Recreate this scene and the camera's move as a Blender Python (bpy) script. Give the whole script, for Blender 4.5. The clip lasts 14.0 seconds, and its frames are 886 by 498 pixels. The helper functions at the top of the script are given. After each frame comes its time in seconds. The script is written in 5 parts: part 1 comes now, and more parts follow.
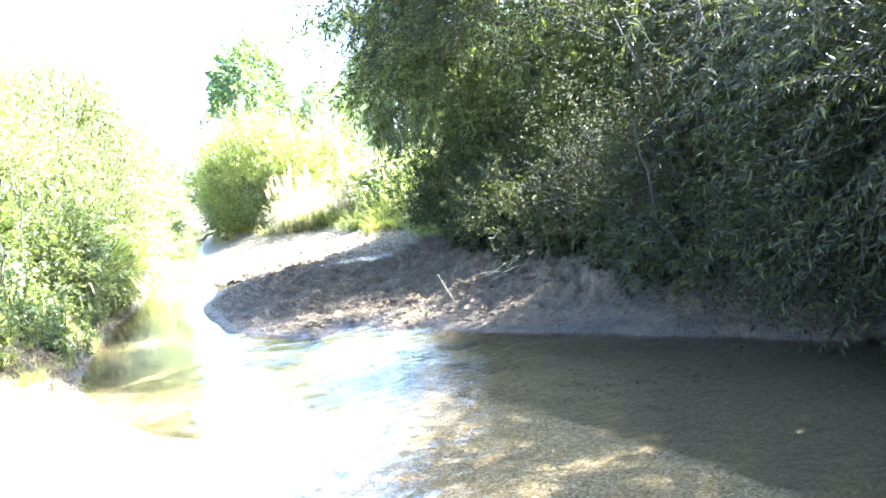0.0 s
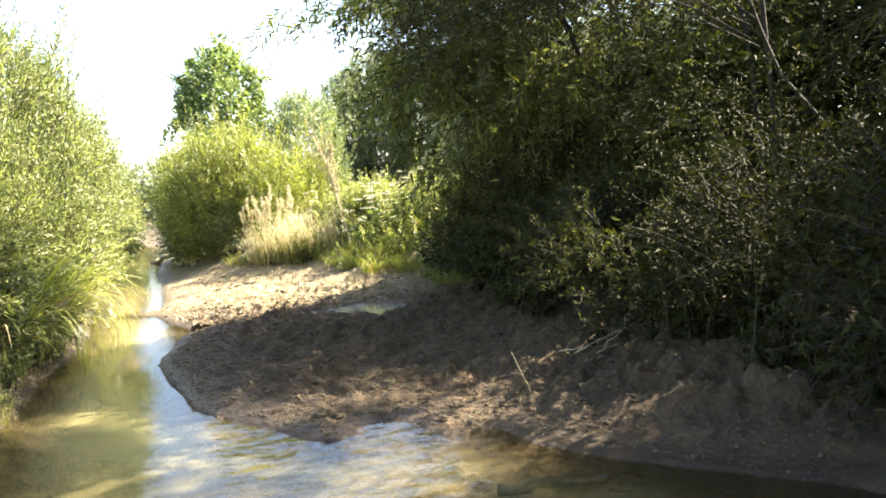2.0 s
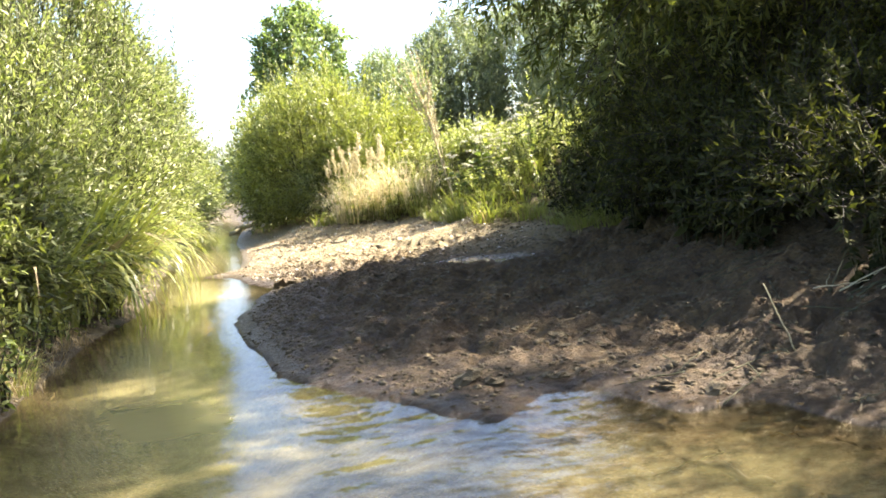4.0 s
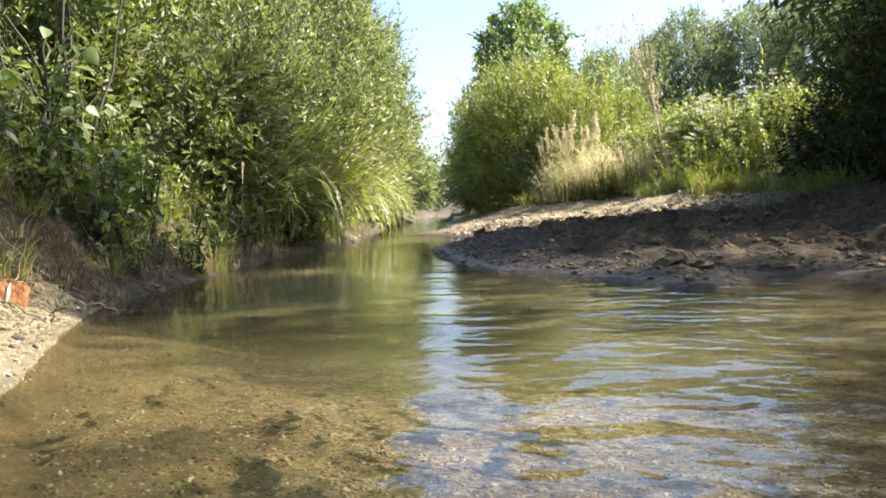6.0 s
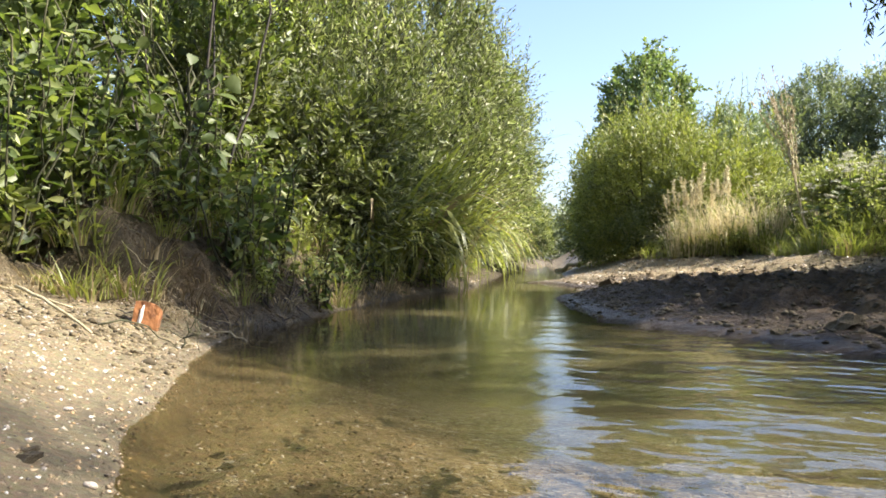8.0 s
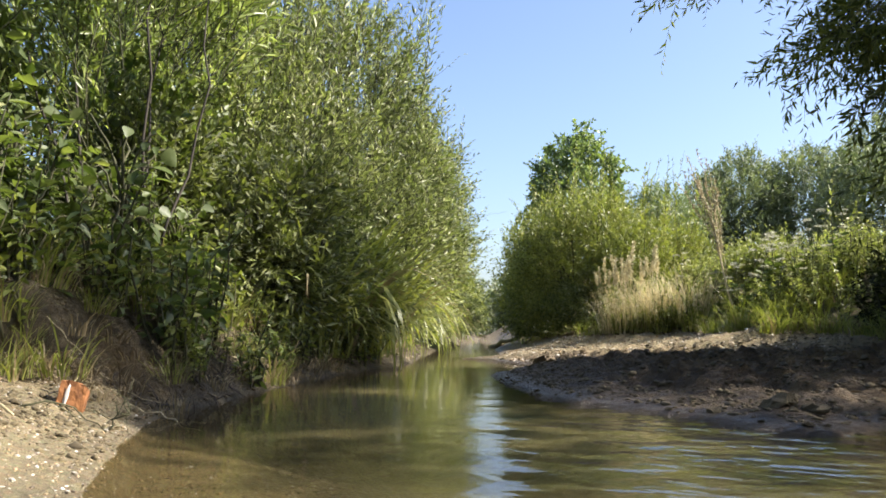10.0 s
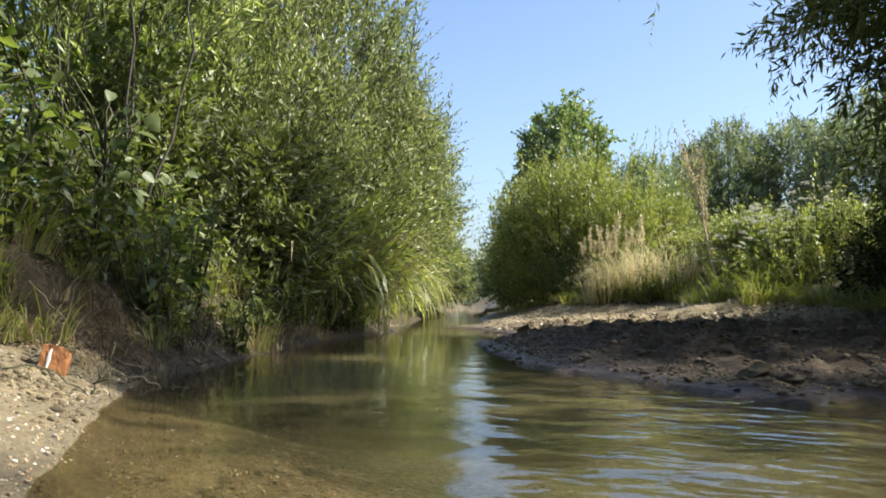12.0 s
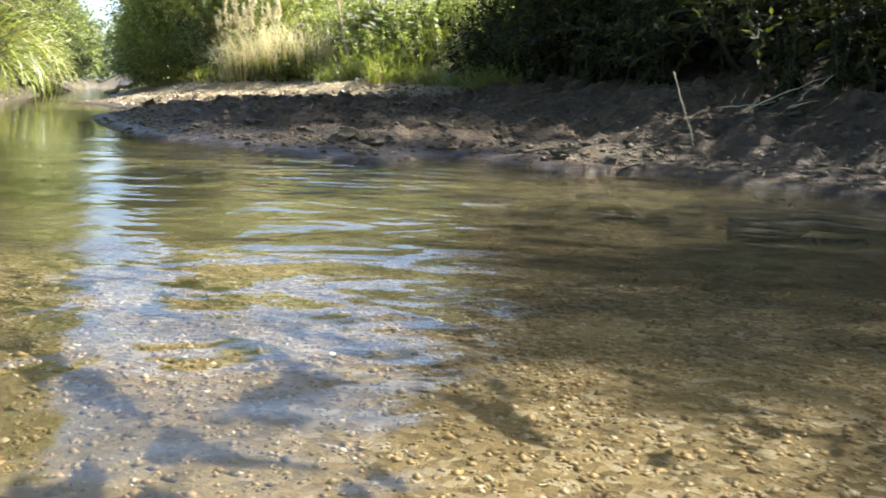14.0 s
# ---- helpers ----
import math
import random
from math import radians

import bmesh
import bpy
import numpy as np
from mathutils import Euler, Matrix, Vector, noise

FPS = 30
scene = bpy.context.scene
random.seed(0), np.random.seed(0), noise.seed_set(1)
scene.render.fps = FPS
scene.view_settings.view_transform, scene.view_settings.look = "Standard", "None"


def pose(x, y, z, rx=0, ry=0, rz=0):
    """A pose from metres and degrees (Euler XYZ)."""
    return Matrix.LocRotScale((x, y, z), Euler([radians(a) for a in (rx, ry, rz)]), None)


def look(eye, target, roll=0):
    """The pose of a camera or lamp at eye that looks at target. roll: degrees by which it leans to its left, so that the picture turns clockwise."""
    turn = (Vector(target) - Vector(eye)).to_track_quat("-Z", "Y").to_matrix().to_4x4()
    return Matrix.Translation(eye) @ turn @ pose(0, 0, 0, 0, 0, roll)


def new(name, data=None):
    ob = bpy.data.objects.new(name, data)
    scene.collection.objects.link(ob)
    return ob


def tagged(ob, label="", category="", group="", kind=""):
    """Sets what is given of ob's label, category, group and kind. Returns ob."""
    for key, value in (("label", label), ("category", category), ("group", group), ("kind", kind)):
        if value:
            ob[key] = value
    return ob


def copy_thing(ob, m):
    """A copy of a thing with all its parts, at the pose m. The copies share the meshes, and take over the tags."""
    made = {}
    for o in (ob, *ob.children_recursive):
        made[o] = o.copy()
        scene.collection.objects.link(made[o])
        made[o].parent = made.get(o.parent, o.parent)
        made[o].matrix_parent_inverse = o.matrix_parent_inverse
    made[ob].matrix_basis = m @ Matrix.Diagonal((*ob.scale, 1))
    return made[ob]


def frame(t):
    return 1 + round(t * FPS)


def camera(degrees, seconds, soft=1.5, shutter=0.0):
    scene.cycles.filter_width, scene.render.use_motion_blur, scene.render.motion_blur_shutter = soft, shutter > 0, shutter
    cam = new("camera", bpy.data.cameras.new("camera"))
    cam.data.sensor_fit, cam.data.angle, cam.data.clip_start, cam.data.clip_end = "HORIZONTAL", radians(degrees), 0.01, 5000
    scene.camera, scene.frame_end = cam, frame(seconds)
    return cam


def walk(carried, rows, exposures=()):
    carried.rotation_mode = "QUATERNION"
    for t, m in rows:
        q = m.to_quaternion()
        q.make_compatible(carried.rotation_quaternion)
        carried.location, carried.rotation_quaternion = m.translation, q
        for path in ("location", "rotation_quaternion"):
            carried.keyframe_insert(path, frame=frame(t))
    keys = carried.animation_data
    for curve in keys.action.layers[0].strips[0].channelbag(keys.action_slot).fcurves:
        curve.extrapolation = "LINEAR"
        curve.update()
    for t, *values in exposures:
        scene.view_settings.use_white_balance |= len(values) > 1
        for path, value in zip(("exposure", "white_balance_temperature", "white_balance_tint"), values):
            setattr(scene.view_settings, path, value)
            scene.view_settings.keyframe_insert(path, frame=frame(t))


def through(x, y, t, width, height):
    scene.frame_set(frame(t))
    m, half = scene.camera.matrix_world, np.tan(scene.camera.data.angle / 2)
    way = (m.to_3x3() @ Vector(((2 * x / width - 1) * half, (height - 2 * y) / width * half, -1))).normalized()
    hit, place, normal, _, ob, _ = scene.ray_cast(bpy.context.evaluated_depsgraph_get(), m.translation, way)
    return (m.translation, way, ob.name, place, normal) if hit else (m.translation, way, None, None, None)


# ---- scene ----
cam = camera(54.0, 14.0, soft=1.65, shutter=0.12)
PATH = [
    (0, (0.0, -0.001, 1.434), (-0.011, 1.986, 1.204), -8.7),
    (0.5, (-0.197, 0.539, 1.493), (-0.071, 2.523, 1.275), -5.6),
    (1, (-0.34, 1.106, 1.459), (-0.156, 3.095, 1.343), -6.6),
    (1.5, (-0.561, 1.766, 1.45), (-0.534, 3.764, 1.371), -6.7),
    (2, (-0.759, 2.349, 1.441), (-0.656, 4.34, 1.277), -4.6),
    (2.5, (-0.935, 2.927, 1.35), (-0.914, 4.922, 1.214), -5.4),
    (2.7, (-1.013, 3.165, 1.345), (-1.062, 5.153, 1.132), -5.9),
    (4.8, (-1.249, 4.311, 0.502), (-1.348, 6.302, 0.338), -5.6),
    (5, (-1.231, 4.313, 0.417), (-1.42, 6.298, 0.252), -4.3),
    (5.5, (-1.201, 4.355, 0.297), (-1.509, 6.33, 0.234), -0.8),
    (6, (-1.251, 4.425, 0.28), (-1.797, 6.347, 0.186), -2.4),
    (6.5, (-1.291, 4.47, 0.267), (-1.918, 6.365, 0.138), -0.9),
    (7, (-1.381, 4.539, 0.262), (-2.215, 6.353, 0.134), -1.0),
    (7.5, (-1.425, 4.574, 0.257), (-2.267, 6.388, 0.274), -0.3),
    (7.7, (-1.418, 4.575, 0.257), (-2.232, 6.402, 0.278), 0.2),
    (9.8, (-1.452, 4.579, 0.264), (-2.115, 6.459, 0.419), 0.7),
    (10, (-1.449, 4.579, 0.265), (-2.082, 6.466, 0.459), 0.8),
    (10.5, (-1.448, 4.584, 0.269), (-2.053, 6.47, 0.542), 0.8),
    (11, (-1.438, 4.582, 0.273), (-2.034, 6.461, 0.609), 0.0),
    (11.5, (-1.437, 4.581, 0.273), (-2.043, 6.462, 0.581), -0.2),
    (12, (-1.432, 4.573, 0.263), (-2.038, 6.476, 0.386), 1.3),
    (12.5, (-1.413, 4.556, 0.249), (-1.946, 6.48, 0.13), 2.7),
    (13, (-1.384, 4.526, 0.217), (-1.734, 6.472, -0.085), 4.8),
    (13.5, (-1.319, 4.491, 0.206), (-1.43, 6.452, -0.173), 3.8),
    (14, (-1.242, 4.412, 0.223), (-1.057, 6.372, -0.126), 2.3),
]
EXPOSURE = [(0.0, 4.57, 5250, 14), (0.3, 3.77, 5750, 12), (0.8, 3.56, 6250, 13), (1.5, 3.16, 6750, 14), (2.7, 2.87, 6900, 14), (5.0, 2.75, 6250, 17), (5.5, 2.36, 6150, 15), (6.0, 2.16, 6200, 14), (7.0, 2.08, 6200, 14),
            (7.7, 1.92, 6200, 16), (9.8, 1.58, 6250, 15), (11.5, 1.28, 6250, 12), (12.5, 1.76, 6000, 12), (14.0, 2.36, 5950, 12)]
walk(cam, [(t, look(eye, target, roll)) for t, eye, target, roll in PATH], EXPOSURE)


# ---- light ----
SUN_AZ, SUN_EL = radians(72), radians(43)      # azimuth from +y towards +x
to_sun = Vector((math.sin(SUN_AZ) * math.cos(SUN_EL), math.cos(SUN_AZ) * math.cos(SUN_EL), math.sin(SUN_EL)))
world = bpy.data.worlds.new("sky")
scene.world = world
world.use_nodes = True
wn = world.node_tree
sky = wn.nodes.new("ShaderNodeTexSky")
sky.sky_type, sky.sun_disc = "NISHITA", False
sky.sun_elevation, sky.sun_rotation = SUN_EL, SUN_AZ
sky.air_density, sky.dust_density, sky.ozone_density = 1.0, 2.0, 2.2
wn.links.new(sky.outputs[0], wn.nodes["Background"].inputs[0])
wn.nodes["Background"].inputs[1].default_value = 0.088
sun_data = bpy.data.lights.new("sun", "SUN")
sun_data.energy, sun_data.angle, sun_data.color = 5.0, radians(0.8), (1.0, 0.93, 0.80)
sun = new("sun", sun_data)
sun.matrix_world = look(to_sun * 50, (0, 0, 0))

RNG = np.random.default_rng(7)


# ---- materials ----
def mat(name):
    m = bpy.data.materials.new(name)
    m.use_nodes = True
    nt = m.node_tree
    return m, nt, nt.nodes, nt.links, nt.nodes["Principled BSDF"]


def noise_ramp(nt, scale, stops, detail=6.0, vec=None, rough=0.6):
    n = nt.nodes.new("ShaderNodeTexNoise")
    n.inputs["Scale"].default_value, n.inputs["Detail"].default_value, n.inputs["Roughness"].default_value = scale, detail, rough
    if vec is not None:
        nt.links.new(vec, n.inputs["Vector"])
    r = nt.nodes.new("ShaderNodeValToRGB")
    nt.links.new(n.outputs[0], r.inputs[0])
    while len(r.color_ramp.elements) < len(stops):
        r.color_ramp.elements.new(0.5)
    for e, (p, c) in zip(r.color_ramp.elements, stops):
        e.position, e.color = p, (*c, 1)
    return n, r


def mix_rgb(nt, fac, a, b, kind="MIX"):
    m = nt.nodes.new("ShaderNodeMix")
    m.data_type, m.blend_type = "RGBA", kind
    for sock, v in ((m.inputs[0], fac), (m.inputs[6], a), (m.inputs[7], b)):
        if isinstance(v, (int, float)):
            sock.default_value = v
        elif isinstance(v, tuple):
            sock.default_value = (*v, 1)
        else:
            nt.links.new(v, sock)
    return m.outputs[2]


def leaf_material(name, dark, light, translucent=0.35, rough=0.42, odd=None, through=None, shine=0.5):
    """A leaf: varied from leaf to leaf, lets some light through."""
    m, nt, nodes, links, bsdf = mat(name)
    geo = nodes.new("ShaderNodeNewGeometry")
    ramp = nodes.new("ShaderNodeValToRGB")
    links.new(geo.outputs["Random Per Island"], ramp.inputs[0])
    ramp.color_ramp.elements[0].color, ramp.color_ramp.elements[1].color = (*dark, 1), (*light, 1)
    if odd:
        ramp.color_ramp.elements[1].position = 0.93
        e = ramp.color_ramp.elements.new(0.97)
        e.color = (*odd, 1)
    coord = nodes.new("ShaderNodeTexCoord")
    big, big_r = noise_ramp(nt, 1.3, [(0.3, (0.72, 0.75, 0.72)), (0.7, (1.2, 1.15, 1.05))], 3.0, coord.outputs["Object"])
    col = mix_rgb(nt, 1.0, ramp.outputs[0], big_r.outputs[0], "MULTIPLY")
    links.new(col, bsdf.inputs["Base Color"])
    bsdf.inputs["Specular IOR Level"].default_value = shine
    bsdf.inputs["Roughness"].default_value = rough
    tr = nodes.new("ShaderNodeBsdfTranslucent")
    tint = mix_rgb(nt, 1.0, col, through or (1.5, 1.65, 0.7), "MULTIPLY")
    links.new(tint, tr.inputs[0])
    mix = nodes.new("ShaderNodeMixShader")
    mix.inputs[0].default_value = translucent
    links.new(bsdf.outputs[0], mix.inputs[1])
    links.new(tr.outputs[0], mix.inputs[2])
    links.new(mix.outputs[0], nodes["Material Output"].inputs[0])
    return m


def bark_material(name, dark, light, scale=18.0):
    m, nt, nodes, links, bsdf = mat(name)
    coord = nodes.new("ShaderNodeTexCoord")
    stretch = nodes.new("ShaderNodeMapping")
    stretch.inputs["Scale"].default_value = (1, 1, 0.25)
    links.new(coord.outputs["Object"], stretch.inputs[0])
    n, r = noise_ramp(nt, scale, [(0.35, dark), (0.7, light)], 8.0, stretch.outputs[0])
    links.new(r.outputs[0], bsdf.inputs["Base Color"])
    bsdf.inputs["Roughness"].default_value = 0.85
    bump = nodes.new("ShaderNodeBump")
    bump.inputs["Strength"].default_value, bump.inputs["Distance"].default_value = 0.6, 0.01
    links.new(n.outputs[0], bump.inputs["Height"])
    links.new(bump.outputs[0], bsdf.inputs["Normal"])
    return m


def rough_material(name, dark, light, scale, rough=0.9, bump_d=0.004, vary=True):
    m, nt, nodes, links, bsdf = mat(name)
    coord = nodes.new("ShaderNodeTexCoord")
    n, r = noise_ramp(nt, scale, [(0.3, dark), (0.72, light)], 8.0, coord.outputs["Object"])
    col = r.outputs[0]
    if vary:
        info = nodes.new("ShaderNodeObjectInfo")
        hsv = nodes.new("ShaderNodeHueSaturation")
        rng = nodes.new("ShaderNodeMapRange")
        rng.inputs[3].default_value, rng.inputs[4].default_value = 0.7, 1.3
        links.new(info.outputs["Random"], rng.inputs[0])
        links.new(rng.outputs[0], hsv.inputs["Value"])
        links.new(col, hsv.inputs["Color"])
        col = hsv.outputs[0]
    links.new(col, bsdf.inputs["Base Color"])
    bsdf.inputs["Roughness"].default_value = rough
    bump = nodes.new("ShaderNodeBump")
    bump.inputs["Strength"].default_value, bump.inputs["Distance"].default_value = 0.8, bump_d
    links.new(n.outputs[0], bump.inputs["Height"])
    links.new(bump.outputs[0], bsdf.inputs["Normal"])
    return m


def ground_material():
    """Trampled mud, dry sand with gravel grain, soil; by three masks on the mesh."""
    m, nt, nodes, links, bsdf = mat("ground")
    coord = nodes.new("ShaderNodeTexCoord")
    pos = coord.outputs["Object"]

    def mask(name):
        a = nodes.new("ShaderNodeAttribute")
        a.attribute_name = name
        return a.outputs["Fac"]

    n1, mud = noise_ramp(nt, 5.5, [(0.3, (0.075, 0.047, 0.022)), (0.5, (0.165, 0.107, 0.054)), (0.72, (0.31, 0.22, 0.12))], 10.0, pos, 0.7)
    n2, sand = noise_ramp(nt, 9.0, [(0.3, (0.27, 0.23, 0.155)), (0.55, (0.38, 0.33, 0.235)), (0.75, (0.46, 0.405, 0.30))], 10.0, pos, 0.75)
    n3, soil = noise_ramp(nt, 14.0, [(0.3, (0.030, 0.024, 0.010)), (0.5, (0.085, 0.067, 0.029)), (0.75, (0.18, 0.142, 0.066))], 9.0, pos, 0.7)
    n4, bed = noise_ramp(nt, 11.0, [(0.3, (0.139, 0.107, 0.0541)), (0.5, (0.271, 0.215, 0.115)), (0.75, (0.385, 0.316, 0.193))], 10.0, pos, 0.75)
    vor = nodes.new("ShaderNodeTexVoronoi")
    vor.inputs["Scale"].default_value = 95.0
    links.new(pos, vor.inputs["Vector"])
    gr = nodes.new("ShaderNodeHueSaturation")
    gr.inputs["Saturation"].default_value, gr.inputs["Value"].default_value = 0.28, 1.15
    links.new(vor.outputs["Color"], gr.inputs["Color"])
    grain = mix_rgb(nt, 0.45, (1, 1, 1), gr.outputs[0], "MULTIPLY")
    sandg = mix_rgb(nt, 1.0, sand.outputs[0], grain, "MULTIPLY")
    sandg = mix_rgb(nt, 1.0, sandg, (0.72, 0.675, 0.50), "MULTIPLY")
    cell = nodes.new("ShaderNodeSeparateColor")
    links.new(vor.outputs["Color"], cell.inputs[0])
    stones = nodes.new("ShaderNodeValToRGB")
    links.new(cell.outputs[0], stones.inputs[0])
    tones = [(0.0, (0.048, 0.036, 0.0224)), (0.2, (0.144, 0.104, 0.056)), (0.55, (0.272, 0.212, 0.12)), (0.82, (0.336, 0.284, 0.192)), (0.95, (0.464, 0.44, 0.384))]
    while len(stones.color_ramp.elements) < len(tones):
        stones.color_ramp.elements.new(0.5)
    for e, (p, c) in zip(stones.color_ramp.elements, tones):
        e.position, e.color = p, (*c, 1)
    bedg = mix_rgb(nt, 0.78, bed.outputs[0], stones.outputs[0])
    crumbs = nodes.new("ShaderNodeTexVoronoi")
    crumbs.inputs["Scale"].default_value = 42.0
    links.new(pos, crumbs.inputs["Vector"])
    crumb_hue = nodes.new("ShaderNodeHueSaturation")
    crumb_hue.inputs["Saturation"].default_value = 0.0
    links.new(crumbs.outputs["Color"], crumb_hue.inputs["Color"])
    crumb = mix_rgb(nt, 0.75, (1.15, 1.15, 1.15), crumb_hue.outputs[0], "MULTIPLY")
    mudc = mix_rgb(nt, 1.0, mud.outputs[0], crumb, "MULTIPLY")
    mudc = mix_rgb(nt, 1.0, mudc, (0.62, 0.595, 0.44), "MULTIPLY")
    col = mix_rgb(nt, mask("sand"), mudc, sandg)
    col = mix_rgb(nt, mask("soil"), col, soil.outputs[0])
    col = mix_rgb(nt, mask("bed"), col, bedg)
    wet = mask("wet")
    col = mix_rgb(nt, wet, col, mix_rgb(nt, 1.0, col, (0.58, 0.56, 0.55), "MULTIPLY"))
    links.new(col, bsdf.inputs["Base Color"])
    rr = nodes.new("ShaderNodeMapRange")
    rr.inputs[3].default_value, rr.inputs[4].default_value = 0.92, 0.40
    links.new(wet, rr.inputs[0])
    links.new(rr.outputs[0], bsdf.inputs["Roughness"])
    nb, _ = noise_ramp(nt, 38.0, [(0, (0, 0, 0)), (1, (1, 1, 1))], 10.0, pos, 0.75)
    bump = nodes.new("ShaderNodeBump")
    bump.inputs["Strength"].default_value, bump.inputs["Distance"].default_value = 1.0, 0.02
    links.new(nb.outputs[0], bump.inputs["Height"])
    clod = nodes.new("ShaderNodeTexVoronoi")
    clod.feature = "SMOOTH_F1"
    clod.inputs["Scale"].default_value, clod.inputs["Smoothness"].default_value = 19.0, 0.25
    warp = nodes.new("ShaderNodeVectorMath")
    warp.operation = "ADD"
    links.new(pos, warp.inputs[0])
    sc = nodes.new("ShaderNodeVectorMath")
    sc.operation = "SCALE"
    sc.inputs["Scale"].default_value = 0.12
    links.new(n1.outputs["Color"], sc.inputs[0])
    links.new(sc.outputs[0], warp.inputs[1])
    links.new(warp.outputs[0], clod.inputs["Vector"])
    b3 = nodes.new("ShaderNodeBump")
    b3.invert = True
    b3.inputs["Distance"].default_value = 0.06
    dry = nodes.new("ShaderNodeMath")
    dry.operation = "SUBTRACT"
    dry.inputs[0].default_value = 1.0
    links.new(mask("sand"), dry.inputs[1])
    links.new(dry.outputs[0], b3.inputs["Strength"])
    links.new(clod.outputs["Distance"], b3.inputs["Height"])
    links.new(b3.outputs[0], bump.inputs["Normal"])
    b2 = nodes.new("ShaderNodeBump")
    b2.inputs["Strength"].default_value, b2.inputs["Distance"].default_value = 0.35, 0.005
    links.new(vor.outputs["Distance"], b2.inputs["Height"])
    links.new(bump.outputs[0], b2.inputs["Normal"])
    links.new(b2.outputs[0], bsdf.inputs["Normal"])
    return m


def water_material(name, murk=True, silt_or_sky_tone=(0.27, 0.235, 0.105)):
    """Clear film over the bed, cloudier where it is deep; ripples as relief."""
    m, nt, nodes, links, bsdf = mat(name)
    nodes.remove(bsdf)
    coord = nodes.new("ShaderNodeTexCoord")
    mp = nodes.new("ShaderNodeMapping")
    mp.inputs["Rotation"].default_value = (0, 0, radians(-24))
    mp.inputs["Scale"].default_value = (1.0, 1.3, 1.0)
    links.new(coord.outputs["Object"], mp.inputs[0])
    w1 = nodes.new("ShaderNodeTexNoise")
    w1.inputs["Scale"].default_value, w1.inputs["Detail"].default_value = 7.5, 1.8
    w1.inputs["Distortion"].default_value = 0.25
    links.new(mp.outputs[0], w1.inputs["Vector"])
    w2 = nodes.new("ShaderNodeTexNoise")
    w2.inputs["Scale"].default_value, w2.inputs["Detail"].default_value = 3.0, 1.0
    links.new(mp.outputs[0], w2.inputs["Vector"])
    calm = nodes.new("ShaderNodeAttribute")
    calm.attribute_name = "ripple"
    swell = nodes.new("ShaderNodeMath")
    swell.operation = "MULTIPLY_ADD"
    swell.inputs[1].default_value = 1.5
    links.new(w2.outputs[0], swell.inputs[0])
    links.new(w1.outputs[0], swell.inputs[2])
    mul = nodes.new("ShaderNodeMath")
    mul.operation = "MULTIPLY"
    links.new(swell.outputs[0], mul.inputs[0])
    links.new(calm.outputs["Fac"], mul.inputs[1])
    bump = nodes.new("ShaderNodeBump")
    bump.inputs["Strength"].default_value, bump.inputs["Distance"].default_value = 1.0, 0.0075 if murk else 0.0
    links.new(mul.outputs[0], bump.inputs["Height"])
    clear = nodes.new("ShaderNodeBsdfTransparent")
    clear.inputs[0].default_value = (0.93, 0.88, 0.73, 1)
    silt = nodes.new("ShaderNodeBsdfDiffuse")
    silt.inputs[0].default_value = (*silt_or_sky_tone, 1)
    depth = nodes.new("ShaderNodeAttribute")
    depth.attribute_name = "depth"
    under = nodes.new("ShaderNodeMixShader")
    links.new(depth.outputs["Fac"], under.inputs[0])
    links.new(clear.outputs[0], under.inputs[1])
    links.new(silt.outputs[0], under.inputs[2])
    gloss = nodes.new("ShaderNodeBsdfGlossy")
    gloss.inputs["Roughness"].default_value = 0.045
    links.new(bump.outputs[0], gloss.inputs["Normal"])
    fres = nodes.new("ShaderNodeFresnel")
    fres.inputs["IOR"].default_value = 1.33
    links.new(bump.outputs[0], fres.inputs["Normal"])
    mix = nodes.new("ShaderNodeMixShader")
    links.new(fres.outputs[0], mix.inputs[0])
    links.new(under.outputs[0], mix.inputs[1])
    links.new(gloss.outputs[0], mix.inputs[2])
    links.new(mix.outputs[0], nodes["Material Output"].inputs[0])
    return m


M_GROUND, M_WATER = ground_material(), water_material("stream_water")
# pale tone paints the bright sky reflection into the pool's colour
M_PUDDLE = water_material("puddle_water", False, (0.42, 0.39, 0.33))
M_WILLOW = leaf_material("willow_leaf", (0.08, 0.10, 0.036), (0.35, 0.37, 0.165), 0.38, 0.42, odd=(0.46, 0.47, 0.33), through=(1.2, 1.4, 0.7))
M_SILVER = leaf_material("silver_willow_leaf", (0.140, 0.182, 0.105), (0.280, 0.329, 0.210), 0.28, 0.45)
# four tones of the right-bank leaf: shade and sunlight put into the colour
M_SHADE = leaf_material("shade_willow_leaf", (0.012, 0.015, 0.004), (0.044, 0.048, 0.012), 0.14, 0.7, odd=(0.075, 0.075, 0.025), shine=0.12)
M_SPRAY = leaf_material("half_lit_willow_leaf", (0.02, 0.025, 0.006), (0.085, 0.094, 0.025), 0.38, 0.5, odd=(0.17, 0.17, 0.08))
M_SKIRT = leaf_material("shade_undergrowth_leaf", (0.022, 0.027, 0.008), (0.085, 0.09, 0.024), 0.3, 0.65, odd=(0.17, 0.16, 0.07), shine=0.2)
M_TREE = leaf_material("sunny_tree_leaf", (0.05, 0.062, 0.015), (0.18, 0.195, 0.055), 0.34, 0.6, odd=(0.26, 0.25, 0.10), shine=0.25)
M_LIME = leaf_material("young_willow_leaf", (0.14, 0.185, 0.055), (0.42, 0.48, 0.18), 0.45, 0.36, odd=(0.5, 0.5, 0.25), through=(1.35, 1.45, 0.7))
M_ROUND = leaf_material("round_bush_leaf", (0.10, 0.122, 0.036), (0.32, 0.335, 0.105), 0.36, 0.42, odd=(0.28, 0.27, 0.12))
